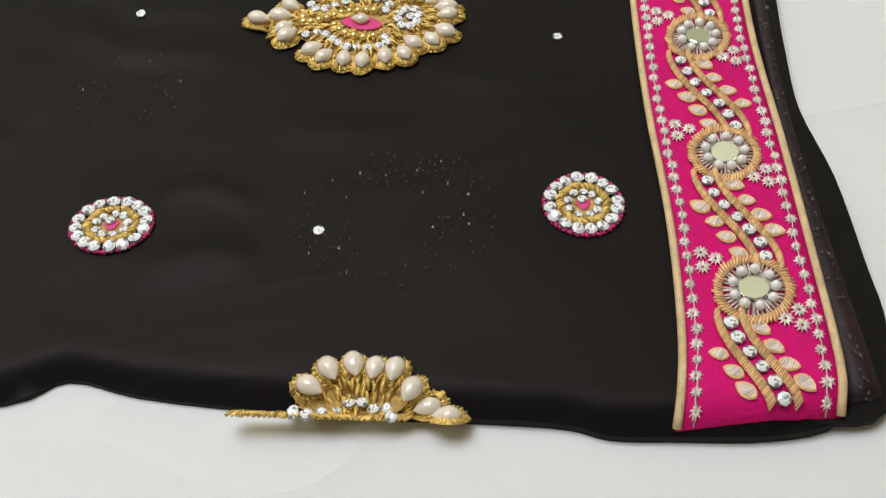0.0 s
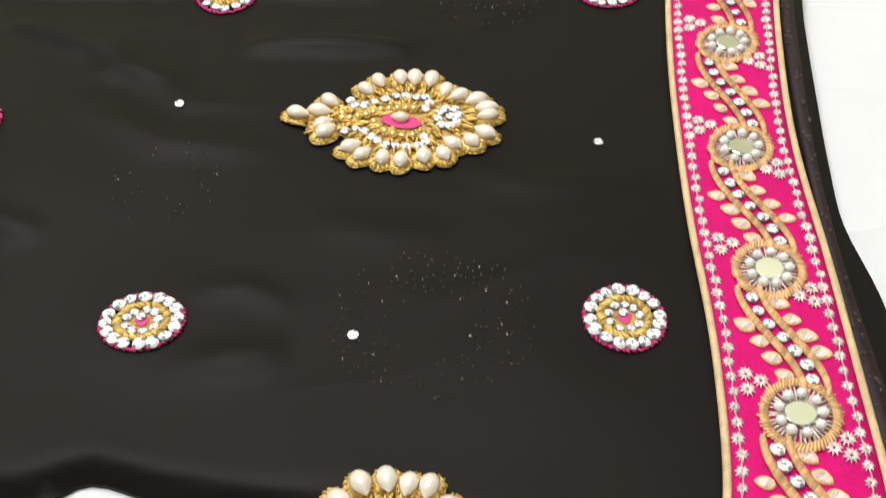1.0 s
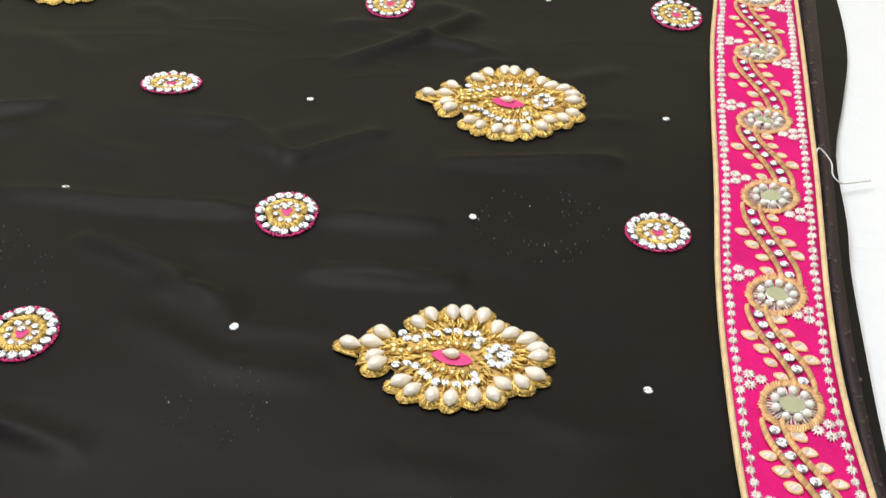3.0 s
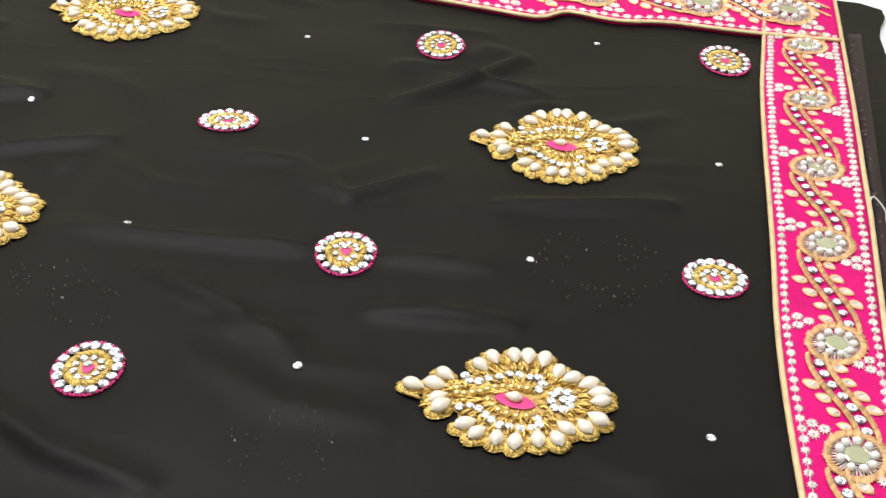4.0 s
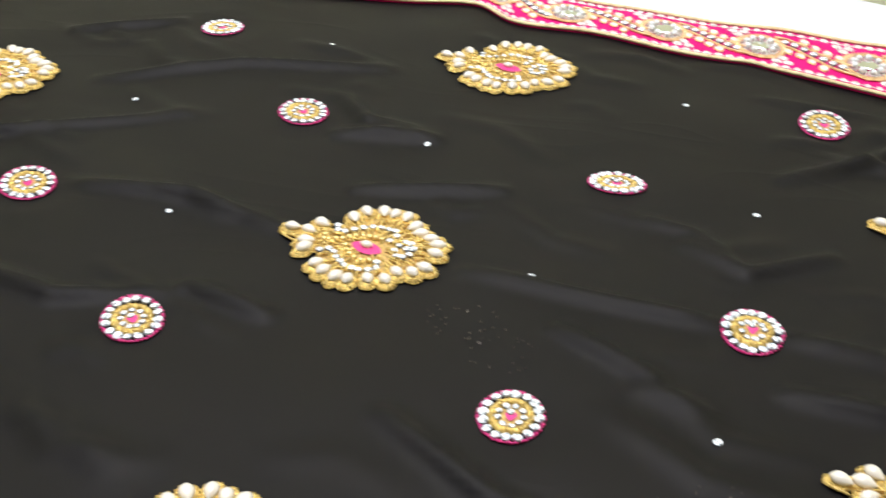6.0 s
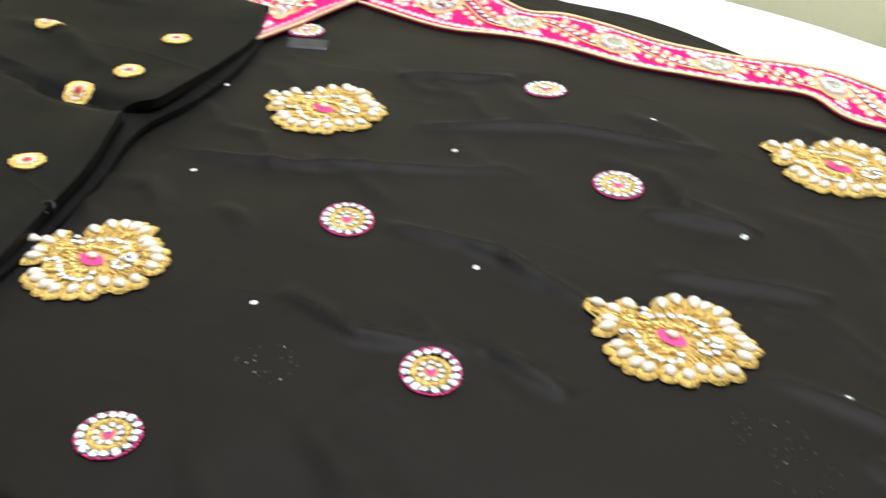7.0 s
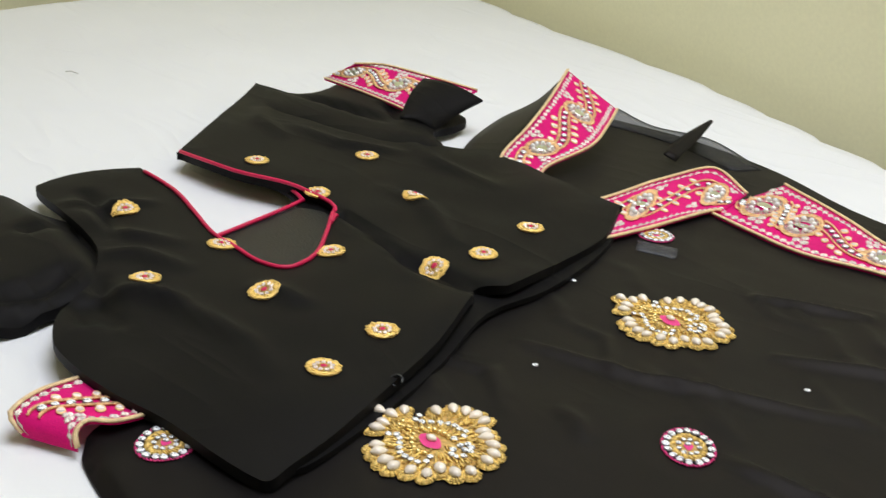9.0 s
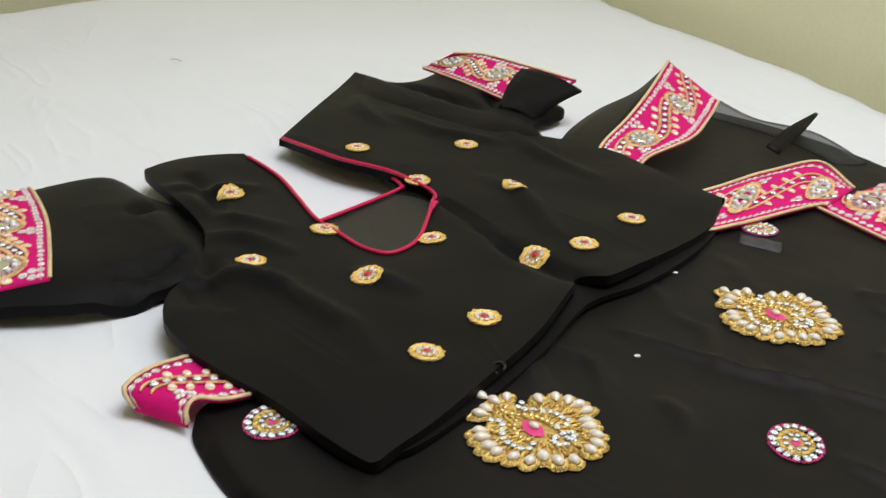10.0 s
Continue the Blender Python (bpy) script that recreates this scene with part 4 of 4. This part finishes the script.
def blouse_height(x, y):
    d, _ = to_line(FRONT_EDGE, x, y, True)
    z = 0.26 + 0.05 * (1 - np.exp(-d / 0.35)) + 0.045 * ripple(x, y, 1.1, 8) + 0.014 * ripple(x, y, 0.45, 9)
    for line in DART:
        e, u = to_line(line, x, y)
        z = z + 0.085 * np.exp(-(e / 0.12) ** 2) * np.clip(4 * u * (1 - u), 0, 1)
    e, u = to_line(HEM, x, y)
    z = z + 0.10 * np.exp(-(e / 0.4) ** 2) * np.clip(4 * u * (1 - u), 0, 1) ** 2
    for line in TUCKS:
        e, u = to_line(line, x, y)
        z = z - 0.13 * np.exp(-(e / 0.10) ** 2) * np.clip(4 * u * (1 - u), 0, 1) ** 0.7
    e, _ = to_line(PANEL, x, y)
    return z - 0.12 * np.exp(-(e / 0.05) ** 2)


blouse_height = gridded(blouse_height, (-20.2, 3.4), (-9, 12))
part("front", sheet_mesh("blouse_front", FRONT_EDGE, 0.09, blouse_height, 0.11), BLOUSE, blouse, "matt black blouse front, softly rumpled")
BACK = [(-14.1, 6.36), (-14.55, 7.6), (-14.7, 7.85), (-15.4, 7.95), (-16.9, 7.6), (-18.0, 8.6), (-19.4, 9.9), (-17.4, 10.5), (-15.6, 10.8), (-13.5, 11.25), (-12.3, 11.2), (-11.6, 10.3), (-11.12, 9.0), (-10.98, 8.0), (-10.40, 7.0), (-10.0, 6.2), (-9.6, 5.2), (-9.56, 4.75),
        (-9.9, 4.5), (-11.9, 4.05), (-12.8, 4.2), (-13.6, 4.8), (-15.6, 5.2), (-16.4, 5.3), (-16.65, 6.0), (-16.3, 6.45), (-15.0, 6.45)]
part("back", sheet_mesh("blouse_back", glide(BACK, 4, True), 0.2, lambda x, y: 0.17 + 0.01 * ripple(x, y, 0.7, 12), 0.06), BLOUSE, blouse, "black blouse back")
part("neck_lining", sheet_mesh("neck_lining", glide([(-14.1, 6.45), (-14.5, 7.5), (-14.55, 7.8), (-14.1, 8.0), (-13.4, 7.5), (-12.9, 6.7), (-13.4, 6.45)], 3, True), 0.15, lambda x, y: 0.195 + 0 * x, 0.0), LINING, blouse, "greyish lining inside the back neck")

SLEEVE_L = [(-16.6, 3.3), (-16.75, 4.2), (-16.62, 4.75), (-15.95, 5.0), (-15.3, 5.5), (-14.4, 5.6), (-13.5, 5.1), (-13.4, 4.42), (-13.25, 3.88), (-13.28, 3.28), (-13.52, 2.65), (-13.65, 2.2), (-14.8, 2.35), (-16.7, 2.8)]
SLEEVE_R = [(-19.7, 10.0), (-19.2, 10.5), (-19.3, 11.0), (-19.5, 11.5), (-18.9, 12.0), (-17.8, 12.3), (-16.9, 12.35), (-16.6, 11.9), (-16.4, 11.3), (-15.6, 10.9), (-15.9, 10.0), (-16.6, 9.7), (-17.6, 9.5), (-18.7, 9.4)]


def sleeve_height(edge, top, folds, tuck=0.0):
    def height(x, y):
        d, _ = to_line(edge, x, y, True)
        z = 0.18 + top * (1 - np.exp(-d / 0.30)) + 0.03 * ripple(x, y, 0.8, 14)
        for line in folds:
            e, u = to_line(line, x, y)
            z = z - 0.16 * np.exp(-(e / 0.09) ** 2) * np.clip(4 * u * (1 - u), 0, 1)
        if tuck:
            z = 0.08 + (z - 0.08) * np.clip((tuck - y) / 0.45, 0, 1)
        return z
    return height


EDGE_L, EDGE_R = glide(SLEEVE_L, 5, True), glide(SLEEVE_R, 5, True)
left_height = sleeve_height(EDGE_L, 0.20, [[(-13.9, 4.7), (-13.6, 4.2), (-13.5, 3.6)], [(-13.4, 4.5), (-13.2, 4.1), (-13.25, 3.5)], [(-15.2, 4.9), (-14.9, 4.4)]], 5.2)
right_height = sleeve_height(EDGE_R, 0.24, [[(-19.0, 10.2), (-18.0, 10.4), (-16.6, 10.7)], [(-17.6, 11.2), (-16.7, 10.9)]])
left_height, right_height = gridded(left_height, (-17, 2), (-12, 5.5)), gridded(right_height, (-20.5, 9), (-15, 13))
part("sleeve", sheet_mesh("sleeve", EDGE_L, 0.11, left_height, 0.12), BLOUSE, blouse, "black sleeve lying flat on the sheet")
part("sleeve", sheet_mesh("sleeve", EDGE_R, 0.11, right_height, 0.12), BLOUSE, blouse, "black sleeve with its cuff turned up")
left_cuff = Ribbon([(-16.5, 3.68), (-15.2, 3.55), (-14.3, 3.36), (-13.62, 3.18)], [(-16.65, 2.85), (-15.2, 2.6), (-14.3, 2.42), (-13.75, 2.3)], 0.03, left_height)
border(blouse, left_cuff, [0.4, 1.5, 2.6], 1, "pink embroidered cuff of the sleeve", seed=6)
right_cuff = Ribbon([(-19.37, 11.12, 0.38), (-18.25, 11.18, 0.40), (-17.22, 11.21, 0.40), (-16.7, 11.3, 0.34)], [(-18.85, 11.4, 0.73), (-18.5, 11.8, 0.75), (-17.61, 12.09, 0.73), (-16.86, 12.53, 0.63)], 0.02)
border(blouse, right_cuff, [0.3, 1.35, 2.4], 1, "pink embroidered cuff turned up", seed=7)
cuff_fold = Ribbon([(-17.6, 11.95, 0.72), (-17.2, 11.4, 0.6), (-16.75, 10.9, 0.40)], [(-16.6, 12.45, 0.54), (-16.6, 12.0, 0.40), (-16.5, 11.4, 0.2)])
part("sleeve_fold", strip_mesh("sleeve_fold", cuff_fold, 14, 6, -cuff_fold.width / 2, cuff_fold.width / 2, 0.02, 0.08), BLOUSE, blouse, "folded-over black sleeve edge")


def piping(points, height, up=0.018, radius=0.027):
    line = glide(points, 6)
    return part("piping", tube_mesh("piping", [(x, y, float(height(x, y)) + up) for x, y in line], radius, 7), RED, blouse, "bright red corded piping")


piping([(-16.44, 6.54), (-15.66, 6.60), (-14.85, 6.5), (-14.11, 6.39), (-13.61, 6.43), (-13.13, 6.47), (-12.82, 6.65), (-13.01, 7.1), (-13.47, 7.54), (-14.16, 8.09)], blouse_height)
piping([(-17.05, 7.33), (-15.9, 7.57), (-15.02, 8.01), (-14.16, 8.09), (-13.7, 7.75)], blouse_height, 0.025)
piping([(-14.1, 6.36), (-14.4, 7.2), (-14.62, 7.75), (-14.72, 7.95)], lambda x, y: 0.20)
piping([(-17.0, 7.5), (-16.0, 7.72), (-15.2, 8.0), (-14.7, 7.95)], lambda x, y: 0.20)


def medallion(x, y, turn, sx=1.0, sy=1.0, seed=0):
    """A small oval of gold thread with a red centre."""
    rng = random.Random(seed)

    def high(u, v, up):
        u, v = u * sx, v * sy
        px, py = x + u * math.cos(turn) - v * math.sin(turn), y + u * math.sin(turn) + v * math.cos(turn)
        return (px, py, float(blouse_height(px, py)) + up)

    n, ground, wires = 36, [], []
    for r, up in ((0.0, 0.014), (0.16, 0.016), (0.21, 0.012), (0.235, 0.003)):
        ground += [high(r * math.cos(a) * (1.14 if r > 0.2 else 1) * (1 + 0.04 * math.sin(11 * a)), r * math.sin(a) * (1 + 0.04 * math.sin(11 * a)), up) for a in np.linspace(0, 2 * math.pi, n, endpoint=False)]
    faces = [(j * n + k, (j + 1) * n + k, (j + 1) * n + (k + 1) % n, j * n + (k + 1) % n) for j in range(3) for k in range(n)]
    lines = [[(r * 1.13 * math.cos(a) * (1 + 0.06 * math.sin(12 * a)), r * math.sin(a) * (1 + 0.06 * math.sin(12 * a))) for a in np.linspace(0, 2 * math.pi, 31)] for r in (0.235, 0.205, 0.175, 0.07)]
    for k in range(30):
        a, r = rng.uniform(0, 6.28), rng.uniform(0.10, 0.2)
        b, l = a + rng.uniform(0.3, 1.8), rng.uniform(0.03, 0.06)
        lines.append([(r * 1.1 * math.cos(a) + t * l * math.cos(b), r * math.sin(a) + t * l * math.sin(b)) for t in (-1, -0.3, 0.4, 1)])
    for line in lines:
        wires.append(tube_data([high(u, v, 0.014 + rng.uniform(0, 0.014)) for u, v in line], 0.010, 4))
    motif = part("medallion", join("medallion", wires), GOLD, blouse, "small oval gold wire medallion")
    part("thread_ground", join("thread_ground", [(ground, faces)]), GOLD_GROUND, motif, "dull gold thread ground")
    ring = [floret(0, 0, 0.038, 0, 7, k) for k in range(9)]
    stars = []
    for k, (v, f) in enumerate(ring):
        a = 2 * math.pi * k / 9
        stars.append(([high(q[0] + 0.125 * math.cos(a), q[1] + 0.125 * math.sin(a), 0.030 + q[2]) for q in v], f))
    part("thread_ring", join("thread_ring", stars), SILVER, motif, "ring of silver stitches")
    heart = [high(0.050 * math.cos(a), 0.050 * math.sin(a), 0.036) for a in np.linspace(0, 2 * math.pi, 9, endpoint=False)]
    part("red_centre", join("red_centre", [(heart + [high(0, 0, 0.055)], [(k, (k + 1) % 9, 9) for k in range(9)])]), RED, motif, "red thread centre")


for n, (x, y) in enumerate([(-15.21, 5.77), (-13.23, 5.17), (-12.25, 6.04), (-10.6, 5.75), (-10.96, 6.64), (-12.98, 7.30), (-13.76, 6.32), (-12.08, 8.11), (-11.99, 8.75), (-12.35, 9.79), (-13.84, 9.11), (-14.68, 8.15), (-15.63, 9.55), (-16.11, 8.04)]):
    medallion(x, y, 0.5 + 0.7 * (n % 4), 0.60, 0.68, seed=n)

part("hook", tube_mesh("hook", [(-10.12 + 0.07 * math.cos(a), 6.22 + 0.05 * math.sin(a), 0.30 + 0.03 * math.sin(a)) for a in np.linspace(0, 5.4, 14)], 0.014, 5), LINING, blouse, "small black hook at the hem")

# ---- loose threads ----
def thread(points, label, radius=0.008):
    me = tube_mesh("loose_thread", glide(points, 6), radius, 4)
    me.materials.append(THREAD)
    tagged(new("loose_thread", me), label, "thread")


thread([(2.17, 9.35, 0.13), (2.22, 9.46, 0.16), (2.31, 9.36, 0.1), (2.30, 9.2, 0.08), (2.35, 9.12, 0.06), (2.43, 9.17, 0.03), (2.62, 9.25, 0.02)], "white loose thread on the sari's edge")
thread([(-22.9, 7.78, 0.03), (-22.8, 7.86, 0.05), (-22.68, 7.93, 0.03)], "grey snippet of thread lying on the sheet", 0.016)
